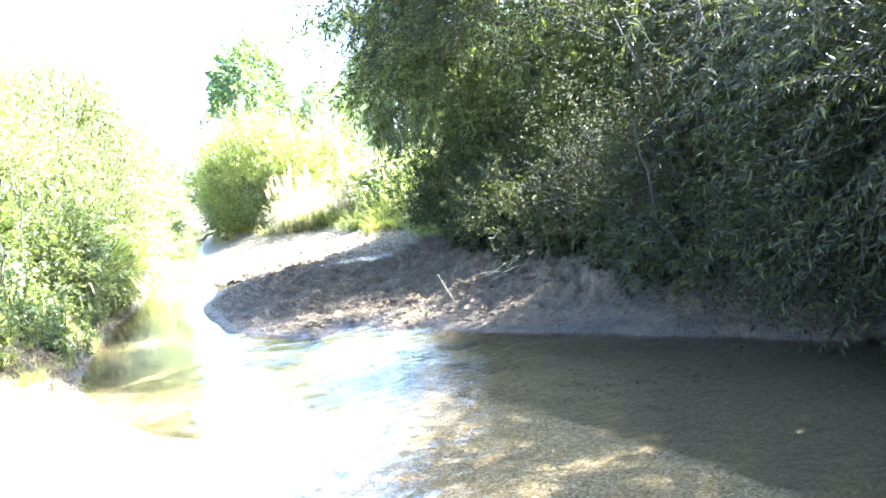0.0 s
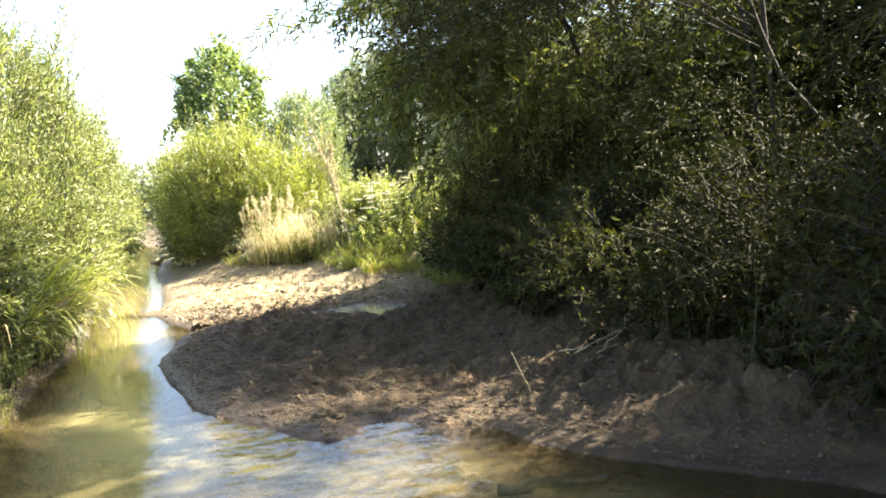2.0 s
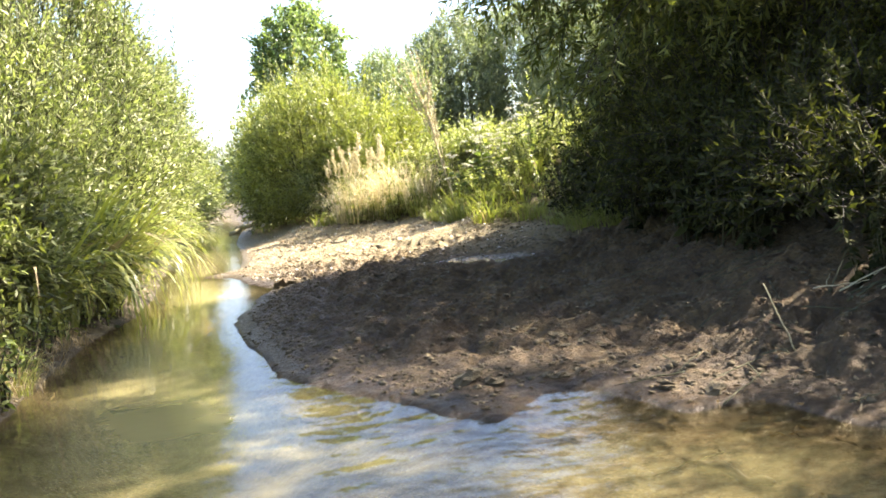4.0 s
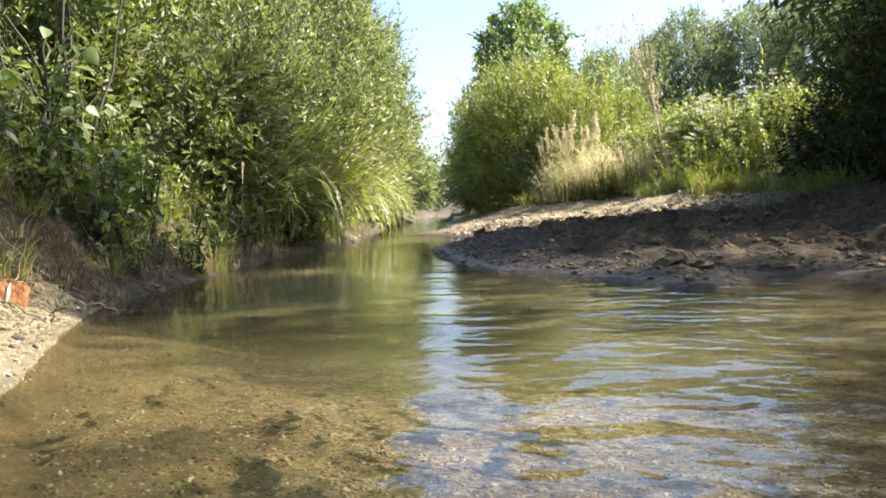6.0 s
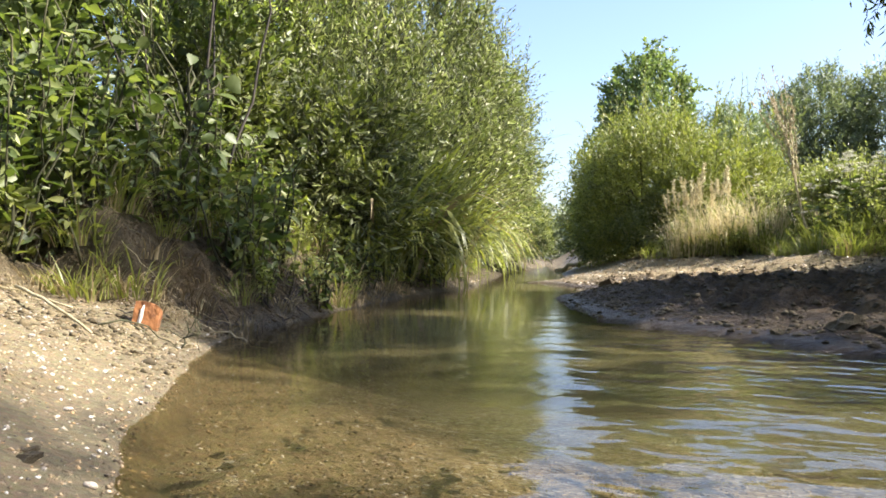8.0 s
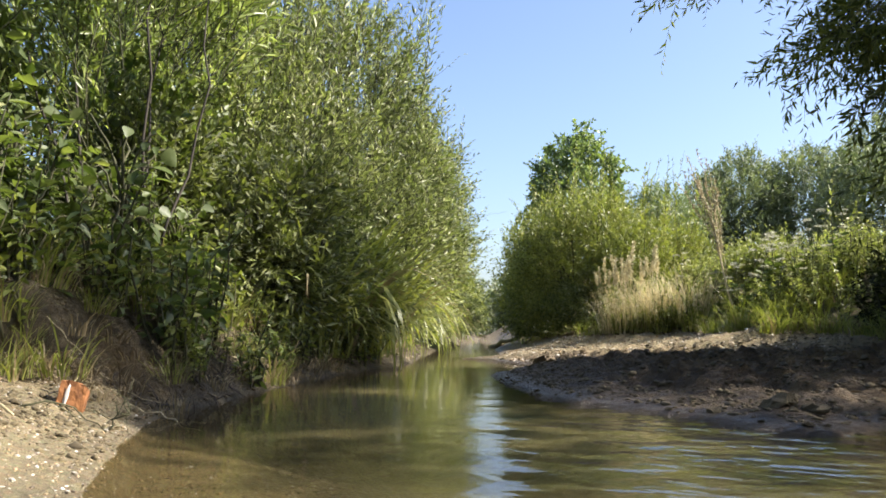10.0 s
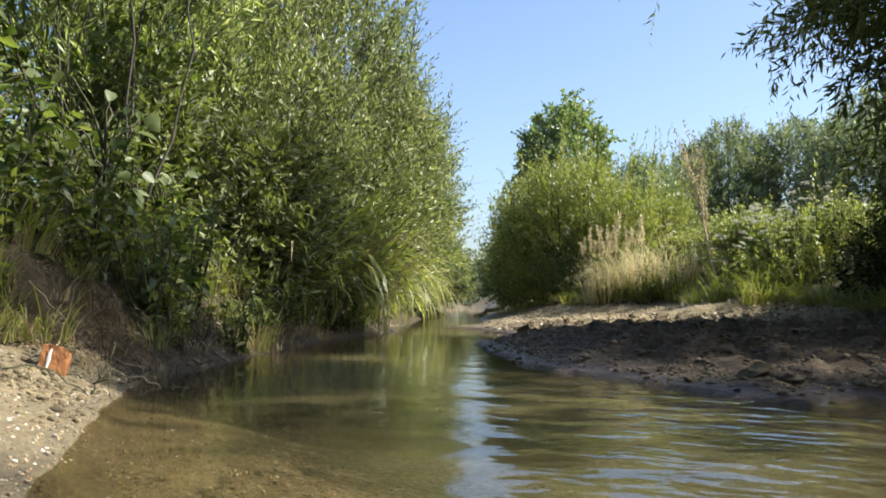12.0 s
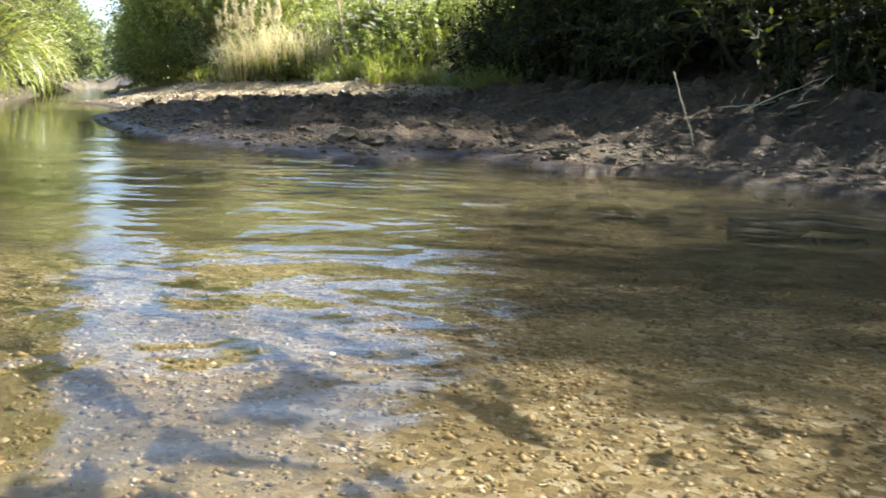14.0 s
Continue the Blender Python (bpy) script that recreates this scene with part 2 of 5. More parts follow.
# leaf colour darkened to stand for the shaded hollow below the left willows
M_DUSK = leaf_material("hollow_shade_leaf", (0.05, 0.066, 0.022), (0.19, 0.21, 0.07), 0.34, 0.6)
M_WEED = leaf_material("sunny_weed_leaf", (0.15, 0.17, 0.055), (0.34, 0.36, 0.14), 0.36, 0.45, odd=(0.48, 0.46, 0.26))
M_BUSH = leaf_material("bush_leaf", (0.125, 0.15, 0.04), (0.29, 0.30, 0.09), 0.36, 0.45)
M_DARKTREE = leaf_material("dark_tree_leaf", (0.10, 0.128, 0.082), (0.245, 0.275, 0.18), 0.3, 0.5)
M_POPLAR = leaf_material("poplar_leaf", (0.10, 0.145, 0.06), (0.25, 0.31, 0.14), 0.33, 0.35)
M_BROAD = leaf_material("broad_leaf", (0.06, 0.09, 0.024), (0.19, 0.225, 0.075), 0.36, 0.5, odd=(0.38, 0.39, 0.18))
M_GRASS = leaf_material("grass_blade", (0.15, 0.17, 0.045), (0.32, 0.33, 0.1), 0.35, 0.45)
M_SEDGE = leaf_material("sedge_blade", (0.11, 0.13, 0.03), (0.33, 0.34, 0.09), 0.4, 0.4, odd=(0.38, 0.33, 0.16))
M_DRY = leaf_material("dry_grass", (0.24, 0.19, 0.10), (0.42, 0.35, 0.21), 0.25, 0.7, through=(1.1, 1.0, 0.8))
M_WITHER = leaf_material("withered_leaf", (0.07, 0.052, 0.028), (0.19, 0.145, 0.08), 0.25, 0.75, through=(1.1, 1.0, 0.8))
M_PALE = leaf_material("pale_grass", (0.48, 0.43, 0.26), (0.75, 0.69, 0.49), 0.3, 0.7, through=(1.1, 1.0, 0.8))
M_SEED = leaf_material("dry_seed_head", (0.24, 0.20, 0.125), (0.46, 0.41, 0.28), 0.2, 0.8, through=(1.1, 1.0, 0.8))
M_UMBEL = leaf_material("umbel_flower", (0.38, 0.38, 0.28), (0.64, 0.63, 0.53), 0.3, 0.7, through=(1.0, 1.0, 0.95))
M_BARK = bark_material("willow_bark", (0.02, 0.016, 0.011), (0.058, 0.047, 0.033))
M_TWIG = bark_material("green_twig", (0.035, 0.038, 0.014), (0.085, 0.08, 0.032), 30)
M_STALK = bark_material("pale_stalk", (0.30, 0.25, 0.13), (0.50, 0.44, 0.27), 40)
M_DEADWOOD = bark_material("wet_dead_wood", (0.03, 0.024, 0.018), (0.085, 0.068, 0.05), 25)
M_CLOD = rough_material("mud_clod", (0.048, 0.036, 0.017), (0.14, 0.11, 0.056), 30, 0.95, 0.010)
M_STONE = rough_material("river_stone", (0.22, 0.19, 0.14), (0.46, 0.41, 0.33), 30, 0.6, 0.001)
M_BRICK = rough_material("old_brick", (0.11, 0.042, 0.014), (0.38, 0.16, 0.05), 38, 0.9, 0.004, False)
M_MORTAR = rough_material("lime_mortar", (0.40, 0.36, 0.30), (0.66, 0.62, 0.54), 60, 0.9, 0.002, False)


def gravel_material(name, gain=1.0):
    m, nt, nodes, links, bsdf = mat(name)
    geo = nodes.new("ShaderNodeNewGeometry")
    ramp = nodes.new("ShaderNodeValToRGB")
    links.new(geo.outputs["Random Per Island"], ramp.inputs[0])
    stops = [(0.0, (0.048, 0.0368, 0.024)), (0.22, (0.136, 0.096, 0.0496)), (0.5, (0.232, 0.18, 0.1)), (0.7, (0.248, 0.164, 0.076)), (0.85, (0.288, 0.248, 0.176)), (0.975, (0.448, 0.424, 0.368))]
    while len(ramp.color_ramp.elements) < len(stops):
        ramp.color_ramp.elements.new(0.5)
    for e, (p, c) in zip(ramp.color_ramp.elements, stops):
        e.position, e.color = p, (*c, 1)
    coord = nodes.new("ShaderNodeTexCoord")
    _, r = noise_ramp(nt, 120, [(0.3, (0.75, 0.75, 0.75)), (0.7, (1.1, 1.1, 1.1))], 4.0, coord.outputs["Object"])
    links.new(mix_rgb(nt, 1.0, mix_rgb(nt, 1.0, ramp.outputs[0], (gain, gain, gain), "MULTIPLY"), r.outputs[0], "MULTIPLY"), bsdf.inputs["Base Color"])
    bsdf.inputs["Roughness"].default_value = 0.55
    return m


M_GRAVEL, M_GRIT = gravel_material("bed_gravel"), gravel_material("dry_grit", 1.5)


# ---- mesh helpers ----
def tri_mesh(name, v, t, material, smooth=False):
    v, t = np.asarray(v, np.float32), np.asarray(t, np.int32)
    me = bpy.data.meshes.new(name)
    me.vertices.add(len(v))
    me.vertices.foreach_set("co", v.ravel())
    me.loops.add(3 * len(t))
    me.loops.foreach_set("vertex_index", t.ravel())
    me.polygons.add(len(t))
    me.polygons.foreach_set("loop_start", np.arange(0, 3 * len(t), 3, dtype=np.int32))
    if smooth:
        me.polygons.foreach_set("use_smooth", np.ones(len(t), bool))
    me.update(calc_edges=True)
    me.materials.append(material)
    return me


def join(pieces):
    vs, ts, k = [], [], 0
    for v, t in pieces:
        vs.append(v)
        ts.append(np.asarray(t) + k)
        k += len(v)
    return np.concatenate(vs), np.concatenate(ts)


def root(name, at, label, category, group=""):
    ob = new(name)
    ob.location = at
    ob.empty_display_size = 0.1
    return tagged(ob, label, category, group)


def part(name, geometry, material, parent, label="", smooth=False):
    me = geometry if isinstance(geometry, bpy.types.Mesh) else tri_mesh(name, geometry[0], geometry[1], material, smooth)
    ob = new(name, me)
    ob.parent = parent
    return tagged(ob, label) if label else ob


def unit(a):
    return a / np.maximum(np.linalg.norm(a, axis=-1, keepdims=True), 1e-9)


def tube(points, radii, sides=6):
    p, r = np.asarray(points, float), np.asarray(radii, float)
    tang = unit(np.gradient(p, axis=0))
    ref = np.where(np.abs(tang[:, 2:3]) > 0.9, [[1.0, 0, 0]], [[0, 0, 1.0]])
    u = unit(np.cross(tang, ref))
    w = np.cross(tang, u)
    a = np.linspace(0, 2 * np.pi, sides, endpoint=False)
    ring = p[:, None] + r[:, None, None] * (np.cos(a)[None, :, None] * u[:, None] + np.sin(a)[None, :, None] * w[:, None])
    n = len(p)
    i, j = np.meshgrid(np.arange(n - 1), np.arange(sides), indexing="ij")
    b, c = i * sides + j, i * sides + (j + 1) % sides
    t = np.concatenate([np.stack([b, c, c + sides], -1).reshape(-1, 3), np.stack([b, c + sides, b + sides], -1).reshape(-1, 3)])
    caps = [[0, k + 1, k] for k in range(1, sides - 1)] + [[(n - 1) * sides, (n - 1) * sides + k, (n - 1) * sides + k + 1] for k in range(1, sides - 1)]
    return ring.reshape(-1, 3), np.concatenate([t, caps])


def bent(a, b, sag, rng, n=7, wob=0.04):
    """A wandering line from a to b, bowed by sag."""
    a, b = np.asarray(a, float), np.asarray(b, float)
    s = np.linspace(0, 1, n)[:, None]
    p = a + (b - a) * s + np.asarray(sag) * (4 * s * (1 - s))
    return p + rng.normal(0, wob, p.shape) * np.sin(np.pi * s)


def leaf_cards(p, d, length, width, rng, fold=0.18, curl=0.12):
    """Pointed leaves folded along the rib: two triangles each."""
    n = len(p)
    side = unit(np.cross(d, rng.normal(size=(n, 3))))
    nrm = np.cross(side, d)
    l, w = np.broadcast_to(length, n)[:, None], np.broadcast_to(width, n)[:, None]
    mid = p + 0.42 * l * d
    v = np.stack([p, mid + 0.5 * w * side + fold * w * nrm, p + l * d - curl * l * nrm, mid - 0.5 * w * side + fold * w * nrm], 1).reshape(-1, 3)
    k = 4 * np.arange(n)[:, None]
    return v, np.concatenate([k + [0, 1, 2], k + [0, 2, 3]])


def round_leaves(p, d, length, width, rng, up=0.6):
    """Broad leaves: a fan of six triangles, cupped."""
    n = len(p)
    side = unit(np.cross(d, np.array([0, 0, 1.0]) + rng.normal(0, up, (n, 3))))
    nrm = np.cross(side, d)
    l, w = np.broadcast_to(length, n)[:, None], np.broadcast_to(width, n)[:, None]
    prof = [(0.0, 0.0, 0), (0.06, 0.36, 0.05), (0.38, 0.5, 0.08), (0.74, 0.3, 0.02), (1.0, 0.0, -0.12), (0.74, -0.3, 0.02), (0.38, -0.5, 0.08), (0.06, -0.36, 0.05), (0.42, 0.0, -0.02)]
    v = np.stack([p + l * a * d + w * b * side + l * c * nrm for a, b, c in prof], 1).reshape(-1, 3)
    k = 9 * np.arange(n)[:, None]
    return v, np.concatenate([k + [8, i, (i + 1) % 8] for i in range(8)])


def shoots(base, way, length, leaves, leaf_l, leaf_w, rng, droop=0.0, spread=0.8, twigs=True, radius=0.0035, start=0.1):
    """Leafy shoots. Returns the leaves and the twigs."""
    n = len(base)
    ln = np.broadcast_to(length, n)[:, None]
    bend = rng.normal(0, 0.16, (n, 3)) + [0, 0, -droop]

    def at(s):
        return base[:, None] + ln[:, None] * (way[:, None] * s[..., None] + bend[:, None] * s[..., None] ** 2)

    s = np.linspace(start, 1.0, leaves)[None] + rng.normal(0, 0.02, (n, leaves))
    p = at(s)
    tang = unit(way[:, None] + 2 * bend[:, None] * s[..., None])
    rad = unit(np.cross(tang, rng.normal(size=p.shape)))
    d = unit(tang * (0.75 + 0.5 * (s[..., None] > 0.93)) + spread * rad + [0, 0, -0.35 * droop])
    size = (0.65 + 0.5 * np.sin(np.pi * np.clip(s, 0, 1)))[..., None].reshape(-1) * rng.uniform(0.75, 1.25, n * leaves)
    lv = leaf_cards(p.reshape(-1, 3), d.reshape(-1, 3), leaf_l * size, leaf_w * size, rng)
    if not twigs:
        return lv, None
    q = at(np.tile([0.0, 0.5, 1.0], (n, 1)))
    u = unit(np.cross(way, rng.normal(size=(n, 3))))
    w = np.cross(way, u)
    ring = []
    for k, f in enumerate((1.0, 0.7, 0.25)):
        for a in (0, 2.094, 4.189):
            ring.append(q[:, k] + radius * f * (math.cos(a) * u + math.sin(a) * w))
    v = np.stack(ring, 1).reshape(-1, 3)
    f = [[i * 3 + j, i * 3 + (j + 1) % 3, i * 3 + 3 + (j + 1) % 3] for i in (0, 1) for j in range(3)]
    f += [[i * 3 + j, i * 3 + 3 + (j + 1) % 3, i * 3 + 3 + j] for i in (0, 1) for j in range(3)]
    return lv, (v, (9 * np.arange(n)[:, None, None] + np.array(f)[None]).reshape(-1, 3))


def hash2(ix, iy, seed):
    h = (ix.astype(np.int64) * 374761393 + iy.astype(np.int64) * 668265263 + seed * 69069) & 0x7FFFFFFF
    h = ((h ^ (h >> 13)) * 1274126177) & 0x7FFFFFFF
    return ((h ^ (h >> 16)) & 0xFFFF) / 65535.0


def lumps(x, y, seed=0):
    """Smooth value noise, 0 to 1."""
    ix, iy = np.floor(x), np.floor(y)
    fx, fy = x - ix, y - iy
    fx, fy = fx * fx * (3 - 2 * fx), fy * fy * (3 - 2 * fy)
    a, b = hash2(ix, iy, seed), hash2(ix + 1, iy, seed)
    c, d = hash2(ix, iy + 1, seed), hash2(ix + 1, iy + 1, seed)
    return (a * (1 - fx) + b * fx) * (1 - fy) + (c * (1 - fx) + d * fx) * fy


def clumps(p, seed=0):
    """Value noise over three planes, for gaps in crowns."""
    return (lumps(p[:, 0] * 1.7, p[:, 1] * 1.7 + 9, seed) + lumps(p[:, 1] * 1.7, p[:, 2] * 1.7 + 5, seed + 1) + lumps(p[:, 2] * 1.7, p[:, 0] * 1.7, seed + 2)) / 3


def ease(a, b, x):
    s = np.clip((x - a) / (b - a), 0, 1)
    return s * s * (3 - 2 * s)


# ---- ground, stream ----
LEFT_SHORE = [(-3.4, -12), (-2.6, -4), (-1.3, 0), (-0.95, 2), (-0.85, 3.5), (-1.0, 4.25), (-1.2, 4.6), (-1.45, 4.78), (-1.84, 5.02), (-2.14, 5.34), (-2.36, 5.72), (-2.58, 6.03), (-2.88, 6.46), (-3.04, 6.81), (-3.36, 7.8),
              (-3.47, 8.4), (-3.85, 9.7), (-3.95, 11.0), (-4.35, 12.5), (-5.1, 15.0), (-6.0, 18.0), (-6.9, 22.0), (-8.7, 28.0), (-10.8, 37.0), (-18, 60)]
RIGHT_SHORE = [(-15.5, 60), (-9.6, 37), (-7.4, 28), (-6.1, 22), (-5.6, 19.7), (-4.75, 17), (-4.2, 15), (-3.95, 13.9), (-4.25, 13.5), (-3.85, 13.2), (-3.15, 11.9), (-2.98, 10.0),
               (-2.78, 9.45), (-2.2, 8.2), (-1.85, 7.8), (-1.5, 7.4), (-1.2, 7.15), (-1.02, 7.5), (-0.82, 7.52), (-0.58, 7.05), (-0.3, 7.15), (-0.12, 6.8), (0.14, 6.55), (0.5, 6.25), (1.0, 5.85), (1.5, 5.4), (2.1, 4.9), (3.2, 4.5),
               (4.2, 2.5), (4.0, -2), (3.4, -12)]
FOOT = [(-12, 40), (-7.2, 28), (-5.4, 23), (-4.5, 20.2), (-3.5, 17.0), (-2.8, 16.1), (-2.2, 15.6), (-1.75, 15.2), (-1.5, 13.6), (-0.5, 13.0), (-0.1, 11.4), (0.1, 9.8), (0.5, 8.2), (1.0, 7.2), (1.6, 6.1), (2.2, 5.4), (3.4, 4.9), (5.2, 2.5), (5.0, -12)]
BANK = [(-3.9, -12), (-4.2, 0), (-4.4, 3.5), (-4.2, 4.8), (-3.7, 5.7), (-3.35, 6.25), (-3.12, 6.7), (-3.4, 7.6), (-3.55, 8.4), (-3.95, 9.8), (-4.05, 11), (-4.45, 12.5), (-5.2, 15.0), (-6.1, 18.0), (-7.0, 22.0), (-8.8, 28.0), (-10.9, 37.0), (-18.2, 60)]


def line_distance(x, y, line):
    """Distance to a broken line, and which side of it (+: to the right of its way)."""
    best, sign = np.full(x.shape, 1e9), np.ones(x.shape)
    for (ax, ay), (bx, by) in zip(line[:-1], line[1:]):
        dx, dy = bx - ax, by - ay
        s = np.clip(((x - ax) * dx + (y - ay) * dy) / (dx * dx + dy * dy), 0, 1)
        d = np.hypot(x - ax - s * dx, y - ay - s * dy)
        cr = np.sign((x - ax) * dy - (y - ay) * dx)
        near = d < best - 1e-9
        best, sign = np.where(near, d, best), np.where(near, cr, sign)
    return best, sign


def inside(x, y, poly):
    hit = np.zeros(x.shape, bool)
    for (ax, ay), (bx, by) in zip(poly, poly[1:] + poly[:1]):
        if ay != by:
            hit ^= ((ay > y) != (by > y)) & (x < (bx - ax) * (y - ay) / (by - ay) + ax)
    return hit


def terrain(x, y):
    """Height, and the masks sand, soil, bed, wet."""
    x, y = np.asarray(x, float), np.asarray(y, float)
    wig = 0.06 * (lumps(x * 2.3, y * 2.3, 3) - 0.5) + 0.03 * (lumps(x * 7, y * 7, 4) - 0.5)
    wet_in = inside(x, y, LEFT_SHORE + RIGHT_SHORE)
    dl, _ = line_distance(x, y, LEFT_SHORE)
    dr, _ = line_distance(x, y, RIGHT_SHORE)
    sd = np.where(wet_in, -np.minimum(dl, dr), np.minimum(dl, dr)) + wig
    left = (dl < dr)
    df = line_distance(x, y, FOOT)[0] * np.where(inside(x, y, FOOT + [(2000, -12), (2000, 40)]), 1, -1) + wig * 2      # + beyond the foot of the right bank
    db = line_distance(x, y, BANK)[0] * np.where(inside(x, y, BANK + [(-2000, 60), (-2000, -12)]), 1, -1) + wig * 2    # + up the left bank
    far = ease(14, 22, y)
    # bed: shallow gravel towards the camera, deeper channel by the left bank
    chan = ease(6.2, 8.2, y - 0.25 * (x + 2.5)) * (1 - 0.6 * far)
    bed = -(0.03 + 0.02 * ease(0, 1.0, -sd) + 0.07 * ease(5.0, 6.8, y) * ease(0, 0.6, -sd)) - chan * 0.20 * ease(0.0, 0.55, -sd)
    # mud flat on the right, with trampled lumps
    rough = (lumps(x * 5, y * 5, 11) - 0.5) * 0.045 + (lumps(x * 10, y * 10, 12) - 0.5) * 0.065 + (lumps(x * 17, y * 17, 13) - 0.5) * 0.06 - 0.035 * np.maximum(0, lumps(x * 7.5, y * 7.5, 14) - 0.62) / 0.38
    pool = np.exp(-((x + 0.95) / 0.55) ** 2 - ((y - 11.6) / 0.42) ** 2)
    rough = rough * (0.85 + 1.2 * lumps(x * 1.3, y * 1.3, 15)) * (1 - 0.8 * np.minimum(1, 1.3 * pool))
    rough = rough * (1 - 0.55 * ease(12.0, 13.6, y + 0.4 * x + 0.8))
    flat = 0.012 + 0.10 * ease(0.05, 2.0, sd) + 0.045 * ease(0, 0.45, sd) - 0.13 * pool
    sunny = ease(12.2, 13.6, y)
    mud = flat + rough * ease(0.05, 0.8, sd) + 0.16 * ease(-0.9, 0.2, df) + (0.35 + 0.30 * sunny) * ease(0.0, 1.5, df)
    mud = mud + ((lumps(x * 2.0, y * 2.0, 21) - 0.5) * 0.12 + (lumps(x * 13, y * 13, 22) - 0.5) * 0.06) * ease(0.3, 1.5, df)
    # sand spit and bank on the left
    sandy = 0.006 + 0.05 * ease(0.0, 0.3, sd) + 0.16 * ease(0.0, 0.9, sd) + (lumps(x * 6, y * 6, 31) - 0.5) * 0.03 * ease(0.1, 0.6, sd) + (lumps(x * 17, y * 17, 32) - 0.5) * 0.012 * ease(0, 0.3, sd)
    bank = (0.36 - 0.12 * (1 - ease(6.4, 7.4, y))) * ease(-0.1, 0.75, db) + 0.25 * ease(0.7, 3.0, db) + (lumps(x * 4, y * 4, 33) - 0.5) * 0.20 * ease(-0.05, 0.35, db) + (lumps(x * 10, y * 10, 34) - 0.5) * 0.10 * ease(-0.05, 0.2, db) + (lumps(x * 21, y * 21, 35) - 0.5) * 0.035 * ease(0.0, 0.2, db)
    bank = bank * (1 - 0.55 * ease(8.7, 9.8, y))
    land = np.where(left, sandy + bank, mud)
    z = np.where(sd < 0, bed, land)
    e = ease(-0.02, 0.05, sd)
    z = np.where(np.abs(sd) < 0.05, bed * (1 - e) + land * e, z)
    tint = lumps(x * 1.1, y * 1.1, 41)
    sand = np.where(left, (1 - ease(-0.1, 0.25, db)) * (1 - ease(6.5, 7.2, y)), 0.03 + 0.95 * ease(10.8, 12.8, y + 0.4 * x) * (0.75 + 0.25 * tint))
    soil = np.where(left, np.maximum(ease(-0.05, 0.35, db), 0.9 * ease(6.6, 7.4, y)), ease(-0.15, 0.6, df))
    bedm = np.where(left, 1 - ease(-0.45, -0.05, sd + 0.25 * (tint - 0.5)), 1 - ease(-0.05, 0.02, sd))
    bedm = bedm * (1 - 0.85 * ease(5.35, 6.0, y + 0.3 * x) * ease(-0.8, 0.1, x))      # brown mud tone below the willows, painting in their shade on the bed
    wet = np.where(left, 0.6 * (1 - ease(0.0, 0.2, sd + 0.12 * (lumps(x * 5, y * 5, 42) - 0.5))) * (0.3 + 0.7 * ease(-0.1, 0.0, sd)), np.maximum(1 - ease(0.06, 0.34, sd), 0.35 * (1 - ease(0.3, 1.4, sd)) * (0.4 + 0.9 * tint)))
    return z, np.clip(sand, 0, 1), np.clip(soil, 0, 1), bedm, np.clip(wet, 0, 1)


def height(x, y):
    return float(terrain(np.array([x]), np.array([y]))[0][0])


def steps(lo, hi, fine, reach_lo, reach_hi):
    inner = np.arange(lo, hi + fine / 2, fine)
    up, down = [hi], [lo]
    g = fine
    while up[-1] < reach_hi:
        g *= 1.13
        up.append(up[-1] + g)
    g = fine
    while down[-1] > reach_lo:
        g *= 1.13
        down.append(down[-1] - g)
    return np.concatenate([down[:0:-1], inner, up[1:]])


def sheet(xs, ys):
    x, y = np.meshgrid(xs, ys)
    nx, ny = len(xs), len(ys)
    i, j = np.meshgrid(np.arange(ny - 1), np.arange(nx - 1), indexing="ij")
    a = (i * nx + j).ravel()
    return x.ravel(), y.ravel(), np.concatenate([np.stack([a, a + 1, a + nx + 1], 1), np.stack([a, a + nx + 1, a + nx], 1)])


def mask_layer(me, name, values):
    layer = me.attributes.new(name, "FLOAT", "POINT")
    layer.data.foreach_set("value", np.asarray(values, np.float32))


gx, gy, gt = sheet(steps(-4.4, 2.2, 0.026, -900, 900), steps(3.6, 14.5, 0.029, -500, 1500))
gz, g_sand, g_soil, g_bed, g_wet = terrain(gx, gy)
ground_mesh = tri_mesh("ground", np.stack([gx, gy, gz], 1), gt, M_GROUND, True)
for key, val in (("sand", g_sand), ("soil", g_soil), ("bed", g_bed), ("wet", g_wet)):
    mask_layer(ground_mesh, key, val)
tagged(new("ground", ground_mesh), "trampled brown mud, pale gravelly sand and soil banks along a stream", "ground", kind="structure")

wx, wy, wt = sheet(steps(-4.2, 3.5, 0.07, -21, 8.5), steps(1.0, 15, 0.07, -11.8, 59))
wz = terrain(wx, wy)[0]
keep = (wz[wt] < 0.03).any(1)
used = np.unique(wt[keep])
back = np.zeros(len(wx), int)
back[used] = np.arange(len(used))
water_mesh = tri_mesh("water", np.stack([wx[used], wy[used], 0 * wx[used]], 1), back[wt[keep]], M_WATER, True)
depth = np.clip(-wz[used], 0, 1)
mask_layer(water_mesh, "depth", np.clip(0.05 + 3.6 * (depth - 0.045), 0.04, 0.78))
mask_layer(water_mesh, "ripple", np.clip(0.16 + 1.05 * ease(-2.7, -1.1, wx[used]) * (1 - 0.85 * ease(7.5, 9.5, wy[used])), 0.1, 1.2))
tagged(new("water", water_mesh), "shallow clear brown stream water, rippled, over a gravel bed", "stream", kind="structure")


